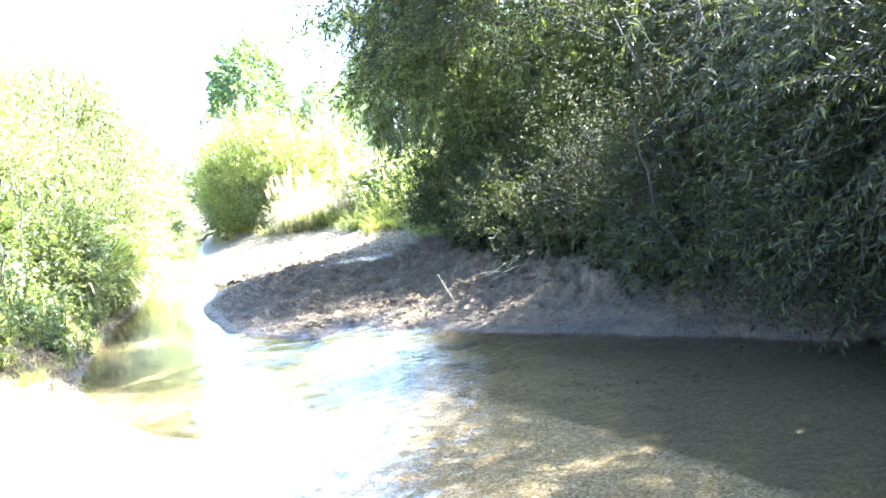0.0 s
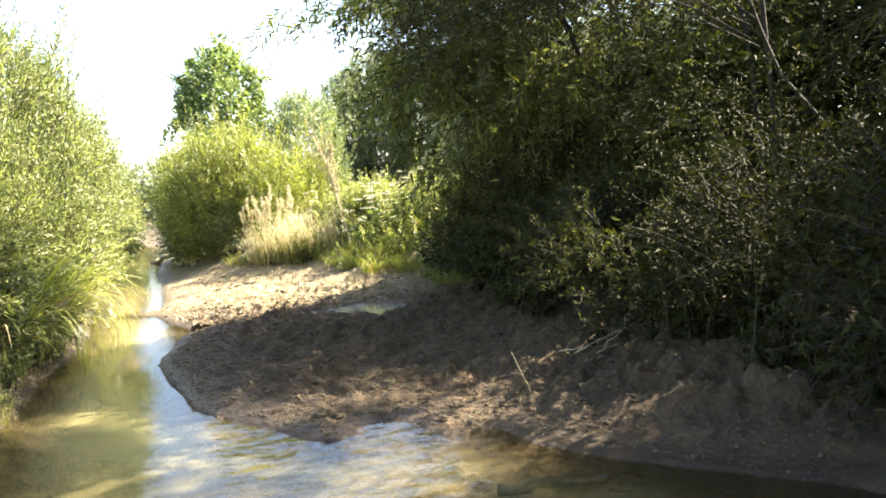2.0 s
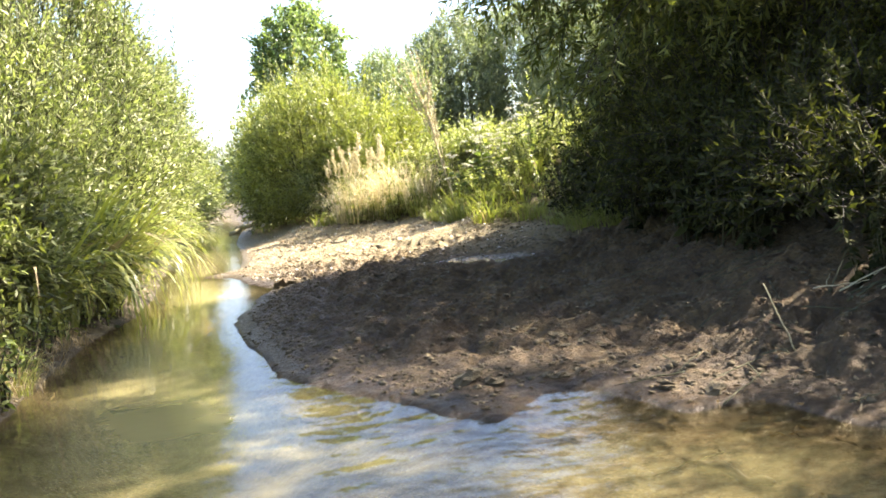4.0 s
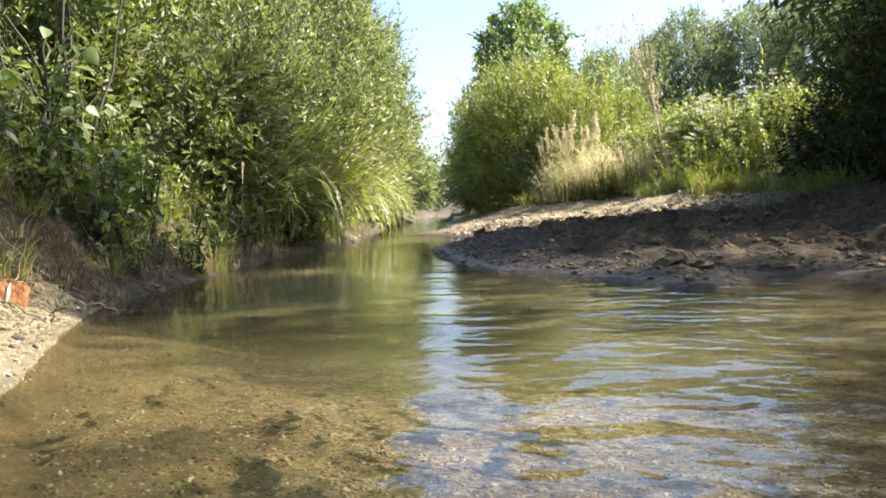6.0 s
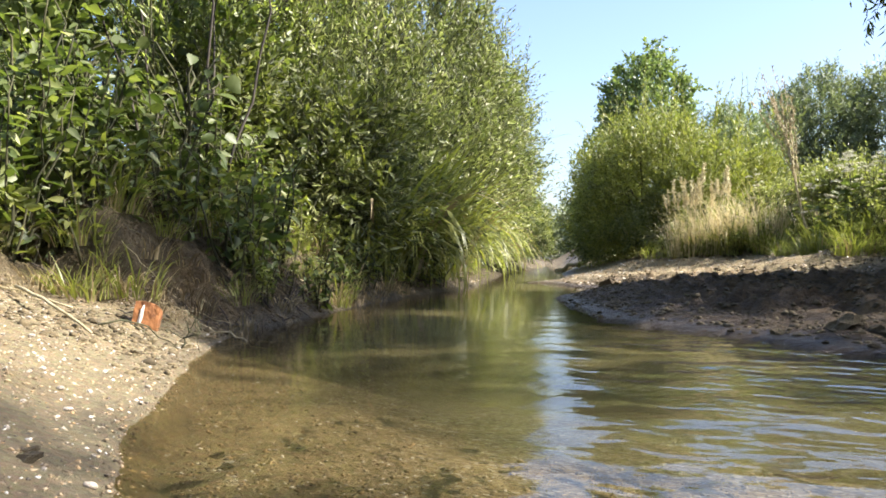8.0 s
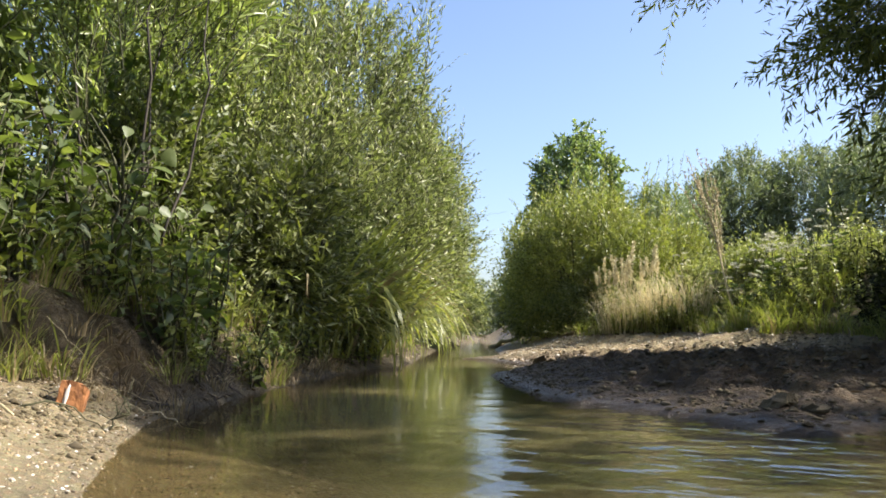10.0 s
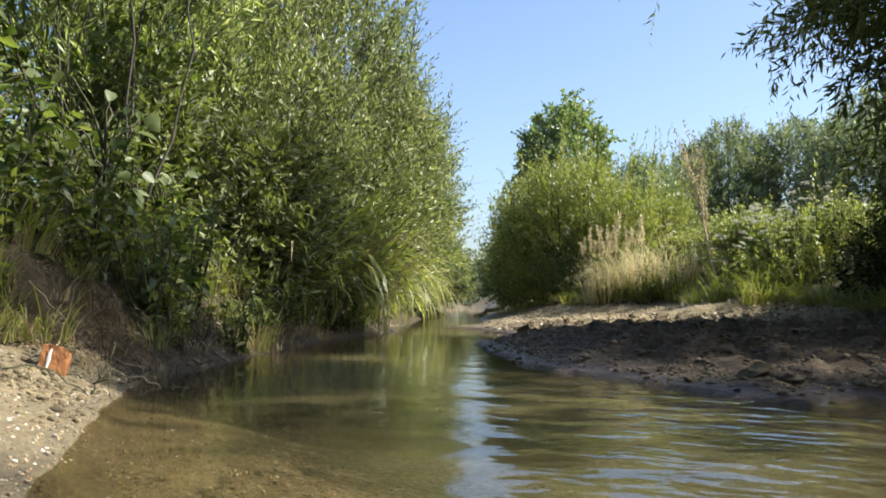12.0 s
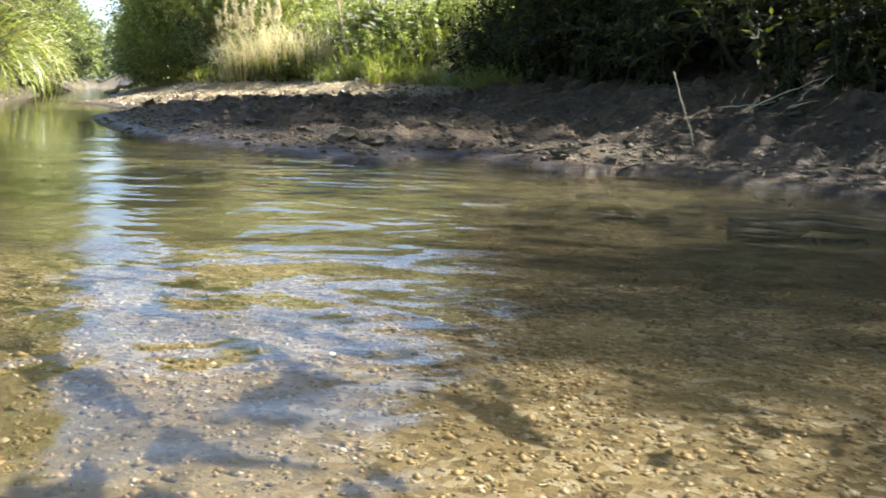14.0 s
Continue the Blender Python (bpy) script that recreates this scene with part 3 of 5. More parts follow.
# ---- plants ----
def crown_points(n, radii, rng, seed, inner=0.45, gap=0.40, floor=None, power=0.5, grain=1.0):
    """Points in an egg, thicker towards its skin, with gaps."""
    out = []
    got = 0
    while got < n:
        d = unit(rng.normal(size=(2 * n, 3)))
        u = inner + (1 - inner) * rng.random(2 * n) ** power
        bulge = 0.86 + 0.28 * clumps(d * 1.6 + 3.0, seed + 50)
        p = d * (u * bulge)[:, None] * radii
        ok = clumps((p + 20) * grain, seed) > gap
        if floor is not None:
            ok &= p[:, 2] > floor
        out.append(p[ok])
        got += ok.sum()
    return np.concatenate(out)[:n]


def shrub(name, at, centre, radii, count, leaf_m, label, category, seed, leaves=16, leaf_l=0.085, leaf_w=0.016, shoot=0.55, up=0.75, droop=0.05,
          stems=6, bark=M_BARK, stem_r=0.014, gap=0.40, twigs=True, group="", leaders=0, lean=(0, 0, 0), low=0.05, inner=0.45, spread=0.8, twig_m=M_TWIG, tips=(), grain=1.0, bough_r=0.013):
    """A shrub or tree: stems from its base, limbs' shoots with leaves through an egg of a crown."""
    rng = np.random.default_rng(seed)
    z0 = height(at[0], at[1])
    ob = root(name, (at[0], at[1], z0 - 0.02), label, category, group)
    if leaf_m in (M_SHADE, M_TREE, M_SKIRT, M_SPRAY):
        twig_m = M_BARK
    c, r = np.array(centre, float) - [at[0], at[1], z0], np.array(radii, float)
    pts = crown_points(count, r, rng, seed, inner, gap, floor=low - c[2], grain=grain)
    out = unit(pts / r)
    way = unit(out * (1 - 0.5 * up) + np.array([0, 0, up]) + rng.normal(0, 0.28, pts.shape) + lean)
    base = pts + c
    ln = shoot * rng.uniform(0.55, 1.3, count)
    lv, tw = shoots(base - way * ln[:, None] * 0.5, way, ln, leaves, leaf_l, leaf_w, rng, droop, spread, twigs)
    if leaders:                                   # long upright wands that rise out of the crown
        a = rng.uniform(0, 6.28, leaders)
        q = np.sqrt(rng.random(leaders)) * 0.85
        bs = c + np.stack([q * np.cos(a), q * np.sin(a), 0.55 * np.sqrt(1 - q * q)], 1) * r
        wy_ = unit(np.stack([0.25 * np.cos(a), 0.25 * np.sin(a), 1 + 0 * a], 1) + rng.normal(0, 0.12, (leaders, 3)))
        l3, t3 = shoots(bs, wy_, rng.uniform(0.9, 1.5, leaders), 36, leaf_l * 1.3, leaf_w * 1.1, rng, 0.02, 0.6, True, 0.005)
        lv, tw = join([lv, l3]), join([tw, t3]) if tw else t3
    for tip in tips:                              # long arching boughs that hang out of the crown
        a = c + (np.array(tip[:3]) - [at[0], at[1], z0] - c) * 0.25
        b = np.array(tip[:3]) - [at[0], at[1], z0]
        line = bent(a, b, (0, 0, 0.35), rng, 9, 0.05)
        part("bough", tube(line, np.linspace(bough_r, 0.002, 9), 5), bark, ob)
        k = int(tip[3])
        s = rng.uniform(0.3, 1.0, k)
        q = np.stack([np.interp(s, np.linspace(0, 1, 9), line[:, i]) for i in range(3)], 1) + rng.normal(0, 0.10, (k, 3))
        d = unit(rng.normal(0, 0.55, (k, 3)) + unit(b - a) * 0.6 + [0, 0, -0.35])
        l2, t2 = shoots(q, d, 0.42 * rng.uniform(0.5, 1.3, k), 15, leaf_l, leaf_w, rng, 0.35, spread, True, 0.002)
        lv = join([lv, l2])
        tw = join([tw, t2]) if tw else t2
    tagged(part("crown", lv, leaf_m, ob), kind="stuff")
    if tw:
        tagged(part("twig_growth", tw, twig_m, ob), kind="stuff")
    for k in range(stems):
        a = 2 * math.pi * (k + rng.random() * 0.6) / stems
        foot = np.array([0.12 * math.cos(a), 0.12 * math.sin(a), -0.05]) * (1 + stem_r * 20)
        top = c + r * np.array([0.55 * math.cos(a), 0.55 * math.sin(a), rng.uniform(0.25, 0.7)])
        line = bent(foot, top, (0.12 * math.cos(a), 0.12 * math.sin(a), 0.1), rng, 9, 0.025)
        stem = part("stem", tube(line, np.linspace(stem_r, stem_r * 0.3, 9), 6), bark, ob, smooth=True)
    return ob


WL = "dense willow thicket, narrow grey-green leaves, upright shoots, on the stream bank"
# left bank
shrub("willow_shrub", (-5.5, 11.6), (-5.45, 11.7, 1.6), (1.45, 2.4, 1.9), 5000, M_WILLOW, "tall dense willow shrub with narrow sunlit leaves on the stream bank", "shrub", 101, leaves=18, leaf_l=0.062, leaf_w=0.017, up=0.85, gap=0.46, grain=1.5, leaders=130)
shrub("willow_shrub", (-6.9, 10.0), (-6.7, 10.2, 2.0), (1.9, 1.9, 2.2), 3900, M_LIME, "tall yellow-green willow shrub behind broad-leaved weeds", "shrub", 102, leaves=18, leaf_l=0.068, leaf_w=0.019, up=0.9, gap=0.46, grain=1.4, leaders=130)
shrub("willow_shrub", (-6.4, 15.3), (-6.2, 15.2, 1.55), (1.5, 2.6, 1.9), 3600, M_WILLOW, "grey-green willow shrub leaning over the water", "shrub", 103, gap=0.42, grain=1.3, leaf_l=0.064, leaf_w=0.021, leaders=40)
shrub("willow_shrub", (-8.0, 20.0), (-8.0, 20.0, 1.2), (1.6, 3.0, 1.6), 2200, M_WILLOW, "willow shrub far along the stream bank", "shrub", 104, leaf_l=0.09, leaf_w=0.024, twigs=False, leaves=14)
shrub("willow_shrub", (-10.0, 27.0), (-10.2, 27.0, 1.2), (2.0, 3.6, 1.5), 1700, M_BUSH, "low green willow shrub far along the stream bank", "shrub", 105, leaf_l=0.11, leaf_w=0.034, twigs=False, leaves=13)
shrub("willow_sapling", (-4.15, 7.95), (-4.45, 8.2, 1.75), (0.75, 0.8, 1.35), 520, M_LIME, "young willow with dark bare lower stems on the bank", "sapling", 106, stems=5, stem_r=0.008, up=0.95, gap=0.38, shoot=0.6, low=0.8, inner=0.1)
shrub("dark_shrub", (-4.3, 9.5), (-4.2, 9.5, 0.72), (0.45, 0.75, 0.75), 560, M_DUSK, "shrub overhanging the soil bank, leaves toned dark for the shaded hollow", "shrub", 109, up=0.3, droop=0.25, stems=4, stem_r=0.01, gap=0.3, leaf_l=0.06, leaf_w=0.022, leaves=14)
shrub("dark_shrub", (-4.75, 8.8), (-4.7, 8.8, 0.85), (0.5, 0.6, 0.8), 520, M_DUSK, "leafy shrub below the willows, leaves toned dark for the shaded hollow", "shrub", 110, up=0.3, droop=0.2, stems=4, stem_r=0.01, gap=0.3, leaf_l=0.06, leaf_w=0.022, leaves=14)
LOW = "low willow growth hanging over the water's edge"
for k, (bx, by, rx, ry, rz, n) in enumerate([(-4.45, 9.5, 0.55, 0.7, 0.8, 420), (-4.6, 10.6, 0.6, 0.8, 0.85, 480), (-4.9, 11.9, 0.65, 0.9, 0.85, 480), (-5.25, 13.3, 0.65, 0.9, 0.8, 420), (-5.8, 14.9, 0.7, 1.1, 0.8, 420), (-6.4, 16.9, 0.7, 1.2, 0.8, 360), (-7.0, 19.2, 0.8, 1.4, 0.8, 320), (-7.8, 22.0, 0.9, 1.7, 0.9, 320), (-9.1, 25.5, 1.0, 2.0, 0.9, 320), (-10.6, 31.0, 1.3, 2.6, 1.0, 320)]):
    shrub("bank_shrub", (bx, by), (bx + (0.05 if k < 5 else 0.32), by, rz * 0.6), (rx, ry, rz), n, M_WILLOW, LOW, "shrub", 190 + k, up=0.3, droop=0.25, stems=3, stem_r=0.01, gap=0.33, twigs=False, leaves=14, leaf_w=0.017 + 0.0015 * k, leaf_l=0.085 + 0.005 * k)
# right bank: the big shading willows, light and shade partly in their leaf colours
TREE_LABEL = "large willow tree with drooping leafy branches shading the mud, leaf tone matched to its light"
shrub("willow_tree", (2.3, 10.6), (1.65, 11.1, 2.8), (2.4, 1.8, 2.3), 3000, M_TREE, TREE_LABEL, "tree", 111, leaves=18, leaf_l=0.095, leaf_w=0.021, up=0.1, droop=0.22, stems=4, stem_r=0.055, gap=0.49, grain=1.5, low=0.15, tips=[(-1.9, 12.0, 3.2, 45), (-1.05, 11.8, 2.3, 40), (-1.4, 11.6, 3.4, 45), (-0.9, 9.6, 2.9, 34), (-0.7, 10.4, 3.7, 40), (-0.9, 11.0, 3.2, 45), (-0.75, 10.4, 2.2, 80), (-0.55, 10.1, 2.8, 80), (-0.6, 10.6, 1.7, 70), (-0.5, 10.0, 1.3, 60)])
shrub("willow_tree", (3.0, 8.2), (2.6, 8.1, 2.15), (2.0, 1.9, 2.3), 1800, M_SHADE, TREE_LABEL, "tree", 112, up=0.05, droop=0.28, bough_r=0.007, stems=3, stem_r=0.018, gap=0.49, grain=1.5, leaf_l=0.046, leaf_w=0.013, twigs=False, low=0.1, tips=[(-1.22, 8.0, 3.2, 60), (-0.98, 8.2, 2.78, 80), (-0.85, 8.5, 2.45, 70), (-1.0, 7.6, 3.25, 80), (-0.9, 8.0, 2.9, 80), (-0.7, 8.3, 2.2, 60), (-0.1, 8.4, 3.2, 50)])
shrub("willow_tree", (2.3, 13.2), (2.05, 12.95, 1.4), (1.9, 1.4, 1.45), 2400, M_SHADE, "low willow tree at the end of the shaded mud, leaves coloured dark for shade", "tree", 116, up=0.15, droop=0.2, stems=4, stem_r=0.06, gap=0.36, low=0.1)
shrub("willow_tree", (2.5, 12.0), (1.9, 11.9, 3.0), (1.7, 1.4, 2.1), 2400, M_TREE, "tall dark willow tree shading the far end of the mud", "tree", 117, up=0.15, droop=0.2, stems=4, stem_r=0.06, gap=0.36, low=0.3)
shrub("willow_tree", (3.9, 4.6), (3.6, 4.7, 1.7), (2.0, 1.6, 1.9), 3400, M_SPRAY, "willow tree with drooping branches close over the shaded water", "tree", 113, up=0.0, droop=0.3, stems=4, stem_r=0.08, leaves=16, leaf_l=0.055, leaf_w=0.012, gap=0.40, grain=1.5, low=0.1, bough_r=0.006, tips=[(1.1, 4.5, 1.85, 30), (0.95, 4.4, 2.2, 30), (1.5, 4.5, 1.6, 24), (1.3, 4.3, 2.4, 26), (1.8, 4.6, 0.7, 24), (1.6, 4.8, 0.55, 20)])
shrub("willow_tree", (4.0, 14.6), (3.6, 14.4, 1.4), (1.7, 1.7, 1.4), 1100, M_SHADE, "willow tree at the head of the grassy bank, leaves coloured dark for shade", "tree", 114, up=0.2, droop=0.15, stems=4, stem_r=0.06, gap=0.36, twigs=False)
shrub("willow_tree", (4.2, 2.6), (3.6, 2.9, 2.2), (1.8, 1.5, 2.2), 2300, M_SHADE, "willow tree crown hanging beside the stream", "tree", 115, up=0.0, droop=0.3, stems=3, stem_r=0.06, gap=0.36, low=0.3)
shrub("willow_tree", (6.0, 7.2), (5.6, 7.0, 2.4), (1.9, 3.2, 2.3), 2700, M_SHADE, "dense willow tree behind the shading willows, shade put into its leaf colour", "tree", 118, up=0.1, droop=0.2, stems=4, stem_r=0.07, gap=0.3, low=0.2, twigs=False, leaf_l=0.14, leaf_w=0.05)
shrub("willow_tree", (4.8, 11.4), (4.7, 11.3, 2.8), (1.8, 2.0, 2.6), 2500, M_SHADE, "dense willow tree behind the shading willows, shade put into its leaf colour", "tree", 119, up=0.1, droop=0.2, stems=4, stem_r=0.07, gap=0.3, low=0.2, twigs=False, leaf_l=0.14, leaf_w=0.05)
shrub("willow_tree", (3.0, 6.5), (2.5, 6.4, 2.3), (1.1, 0.9, 0.9), 720, M_SHADE, "willow branches hanging over the shaded water, leaves toned dark for shade", "tree", 161, up=0.0, droop=0.3, stems=3, stem_r=0.04, gap=0.5, grain=1.6)
# crown added above the view so that its shadow covers the soil bank
shrub("willow_tree", (2.3, 9.3), (1.65, 9.0, 5.1), (0.9, 0.75, 0.75), 560, M_TREE, "added slender willow, crown above the view, placed to cast shade", "tree", 162, up=0.2, droop=0.2, stems=2, stem_r=0.025, gap=0.33)
# trees added out of view, only to keep sky light off the right bank
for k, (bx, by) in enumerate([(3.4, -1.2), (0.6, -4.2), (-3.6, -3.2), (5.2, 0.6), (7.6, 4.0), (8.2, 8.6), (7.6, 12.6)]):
    shrub("willow_tree", (bx, by), (bx, by, 2.8), (1.9, 1.6, 2.6), 700, M_SHADE, "added willow tree out of view, blocking sky light", "tree", 163 + k, up=0.1, droop=0.2, stems=4, stem_r=0.07, gap=0.3, low=0.2, twigs=False, leaf_l=0.14, leaf_w=0.045)
# low growth whose dark leaf colour carries the shade under the trees
SKIRT = "low willow growth at the foot of the big willows, leaves toned dark for shade"
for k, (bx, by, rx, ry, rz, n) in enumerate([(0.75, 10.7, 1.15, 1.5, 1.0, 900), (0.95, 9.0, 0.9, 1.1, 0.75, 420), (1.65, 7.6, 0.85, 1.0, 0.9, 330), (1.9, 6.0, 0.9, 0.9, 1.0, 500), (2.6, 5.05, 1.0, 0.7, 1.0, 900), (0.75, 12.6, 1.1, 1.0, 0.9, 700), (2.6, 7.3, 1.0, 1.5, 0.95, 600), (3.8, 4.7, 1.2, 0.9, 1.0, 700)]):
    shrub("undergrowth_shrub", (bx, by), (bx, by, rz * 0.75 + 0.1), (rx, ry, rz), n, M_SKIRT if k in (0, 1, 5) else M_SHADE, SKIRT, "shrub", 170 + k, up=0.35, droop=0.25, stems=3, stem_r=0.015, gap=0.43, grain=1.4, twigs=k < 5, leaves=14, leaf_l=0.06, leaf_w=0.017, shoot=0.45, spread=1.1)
# crown added above the view to shade the lower left hedge
shrub("willow_tree", (2.9, 11.6), (2.5, 12.0, 6.2), (1.7, 1.2, 1.4), 480, M_TREE, "added tall willow, crown above the view, placed to cast shade", "tree", 166, up=0.2, droop=0.2, stems=3, stem_r=0.07, gap=0.46, grain=1.5, leaf_l=0.11, leaf_w=0.03, twigs=False)
# crown added above the view to keep sun off the willow boughs
shrub("willow_tree", (3.5, 9.4), (2.9, 9.0, 4.6), (1.3, 1.3, 0.8), 260, M_SHADE, "added tall willow, crown above the view, placed to cast shade", "tree", 167, up=0.2, droop=0.2, stems=2, stem_r=0.025, gap=0.42, leaf_l=0.11, leaf_w=0.03, twigs=False)
# small crown added above the view for dappled shadow on the shallow bed
shrub("willow_tree", (4.2, 7.8), (3.65, 7.0, 5.6), (0.6, 0.32, 0.35), 34, M_SHADE, "added slender willow, crown above the view, placed to cast shade", "tree", 168, up=0.2, droop=0.2, stems=2, stem_r=0.03, gap=0.42, leaf_l=0.10, leaf_w=0.03, twigs=False)
# across and beyond
shrub("round_bush", (-3.9, 19.5), (-3.85, 19.4, 1.15), (1.25, 1.3, 1.5), 3000, M_ROUND, "rounded green willow bush beside the sand bar", "bush", 121, leaf_l=0.06, leaf_w=0.022, leaves=18, up=0.9, gap=0.40, shoot=0.7, twigs=False, leaders=45, tips=[(-4.9, 19.0, 1.0, 30), (-4.95, 19.2, 1.7, 30), (-4.6, 18.5, 0.6, 30)])
shrub("round_bush", (-2.7, 18.8), (-2.7, 18.8, 1.2), (1.1, 1.3, 1.0), 1400, M_BUSH, "low bright green bush behind the dry grass", "bush", 122, leaf_l=0.06, leaf_w=0.022, leaves=18, up=0.9, twigs=False, leaders=30)
shrub("round_bush", (-5.0, 21.5), (-5.05, 21.5, 1.2), (0.75, 1.5, 1.4), 1200, M_ROUND, "dark green bush at the bend of the stream", "bush", 123, leaf_l=0.09, leaf_w=0.028, leaves=14, twigs=False)
for k, (bx, by, rx, ry, rz, n) in enumerate([(-4.6, 20.4, 0.7, 1.0, 0.8, 500), (-3.5, 18.7, 0.55, 0.6, 0.75, 450), (-4.9, 23.0, 0.8, 1.6, 1.0, 450), (-5.6, 26.0, 0.9, 2.0, 1.0, 400)]):
    shrub("bank_shrub", (bx, by), (bx - 0.1, by, rz * 0.7 + 0.1), (rx, ry, rz), n, M_WILLOW, "low willow growth at the foot of the round bush", "shrub", 180 + k, up=0.3, droop=0.2, stems=3, stem_r=0.01, gap=0.33, twigs=False, leaves=14, leaf_w=0.024, leaf_l=0.085)
shrub("leafy_bush", (-0.6, 15.9), (-0.65, 15.9, 0.75), (1.1, 0.6, 0.6), 800, M_WEED, "yellow-green leafy bush among the weeds on the sunny bank", "bush", 127, leaf_l=0.06, leaf_w=0.024, leaves=16, up=0.8, gap=0.40, grain=1.4, twigs=False, leaders=6)
shrub("poplar_tree", (-5.3, 27.2), (-5.3, 27, 3.9), (1.15, 1.1, 1.6), 800, M_POPLAR, "young poplar tree with dark green leaves above the bushes", "tree", 126, leaf_l=0.10, leaf_w=0.075, leaves=14, up=0.6, gap=0.38, stems=2, stem_r=0.06, shoot=0.5, tips=[(-6.7, 27.0, 3.4, 30), (-6.4, 27.0, 3.9, 26), (-6.3, 27.0, 4.4, 22), (-4.1, 27.0, 3.7, 22), (-4.3, 27.0, 4.6, 18), (-5.2, 27.0, 5.75, 20)])
shrub("silver_willow", (-3.2, 28.0), (-3.2, 28, 2.4), (1.3, 1.2, 1.9), 1300, M_SILVER, "pale silver-green willow behind the bushes", "tree", 125, leaf_l=0.12, leaf_w=0.035, leaves=14, twigs=False)
for k, (bx, by, rx, top, n) in enumerate([(-1.2, 31, 1.5, 5.7, 1700), (0.6, 31.5, 1.6, 5.9, 1700), (2.6, 30, 1.8, 6.2, 1500), (5.0, 29, 2.2, 6.4, 1500), (8.5, 28, 2.6, 6.5, 1400), (-2.1, 30.5, 0.9, 5.0, 800), (1.7, 26.5, 1.5, 5.0, 1200), (3.6, 25.0, 1.6, 5.0, 900)]):
    shrub("background_tree", (bx, by), (bx, by, top / 2 + 0.4), (rx, 1.6, top / 2 - 0.4), n, M_DARKTREE, "dark grey-green willow tree beyond the grassy bank", "tree", 130 + k, leaf_l=0.13, leaf_w=0.04, leaves=14, up=0.9, twigs=False, stems=3, stem_r=0.05, gap=0.24)
for k, (bx, by, rx, top, n) in enumerate([(-13.5, 36, 2.5, 3.4, 600), (-9.0, 40, 2.2, 3.0, 500), (-16.5, 46, 3.5, 4.0, 500), (-11.5, 48, 2.8, 3.2, 450), (-15, 60, 5, 4.2, 500), (-22, 58, 5, 5.0, 500)]):
    shrub("distant_bush", (bx, by), (bx, by, top / 2), (rx, 2.2, top / 2), n, M_DARKTREE, "distant green bush along the stream", "bush", 150 + k, leaf_l=0.24, leaf_w=0.10, leaves=13, twigs=False, stems=3)


# ---- herbs and grasses ----
def blades(n, spread, length, width, arch, rng, tilt=0.35, toward=(0, 0), seg=4):
    """Arching grass blades from one tuft."""
    a = rng.uniform(0, 2 * np.pi, n)
    p = np.stack([np.cos(a), np.sin(a), 0 * a], 1) * (spread * np.sqrt(rng.random(n)))[:, None]
    lead = unit(np.stack([np.cos(a), np.sin(a), 0 * a], 1) + np.array([*toward, 0]) + rng.normal(0, 0.3, (n, 3)) * [1, 1, 0])
    side = np.stack([-lead[:, 1], lead[:, 0], 0 * a], 1)
    ln = length * rng.uniform(0.5, 1.15, n)
    t0, ar = tilt * rng.uniform(0.2, 1.4, n), arch * rng.uniform(0.4, 1.4, n)
    v, cur = [], p.copy()
    for k in range(seg + 1):
        s = k / seg
        w = width * (1 - s ** 1.6) * 0.5 + 0.0004
        v += [cur + side * w, cur - side * w]
        ang = t0 + ar * s
        cur = cur + (lead * np.sin(ang)[:, None] + [0, 0, 1] * np.cos(ang)[:, None]) * (ln / seg)[:, None]
    v = np.stack(v, 1).reshape(-1, 3)
    f = []
    for k in range(seg):
        b = 2 * k
        f += [[b, b + 1, b + 3], [b, b + 3, b + 2]]
    return v, ((2 * seg + 2) * np.arange(n)[:, None, None] + np.array(f)[None]).reshape(-1, 3)


def tuft(name, kind, seed, n, spread, length, width, arch, material, label, category, toward=(0, 0), tilt=0.35, dry=0):
    rng = np.random.default_rng(seed)
    ob = root(name, (0, 0, -50), label, category, kind)
    tagged(part("greenery", blades(n, spread, length, width, arch, rng, tilt, toward), material, ob), kind="stuff")
    if dry:
        tagged(part("dead_growth", blades(dry, spread * 1.1, length * 0.8, width, arch * 1.2, rng, tilt, toward), M_DRY, ob, "straw-coloured dead grass"), kind="stuff")
    return ob


def herb(name, kind, seed, tall, stalks, leaf_l, leaf_w, material, label, category, per=16, dry=False):
    """A leafy weed: a few stalks, broad leaves up them."""
    rng = np.random.default_rng(seed)
    ob = root(name, (0, 0, -50), label, category, kind)
    lvs = []
    for k in range(stalks):
        a = rng.uniform(0, 6.28)
        top = np.array([math.cos(a) * 0.28 * tall, math.sin(a) * 0.28 * tall, tall * rng.uniform(0.7, 1.1)]) * rng.uniform(0.6, 1.0)
        line = bent((0.03 * math.cos(a), 0.03 * math.sin(a), -0.03), top, (0, 0, 0.05), rng, 6, 0.015)
        part("stalk", tube(line, np.linspace(0.005, 0.002, 6), 4), M_STALK if dry else M_TWIG, ob)
        s = np.linspace(0.15, 1, per)
        q = np.stack([np.interp(s, np.linspace(0, 1, 6), line[:, i]) for i in range(3)], 1)
        b = rng.uniform(0, 6.28, per)
        d = unit(np.stack([np.cos(b), np.sin(b), rng.uniform(-0.9, 0.7, per)], 1))
        sz = rng.uniform(0.6, 1.25, per) * (1.15 - 0.5 * s)
        lvs.append(round_leaves(q, d, leaf_l * sz, leaf_w * sz, rng))
    tagged(part("foliage", join(lvs), material, ob), kind="stuff")
    return ob


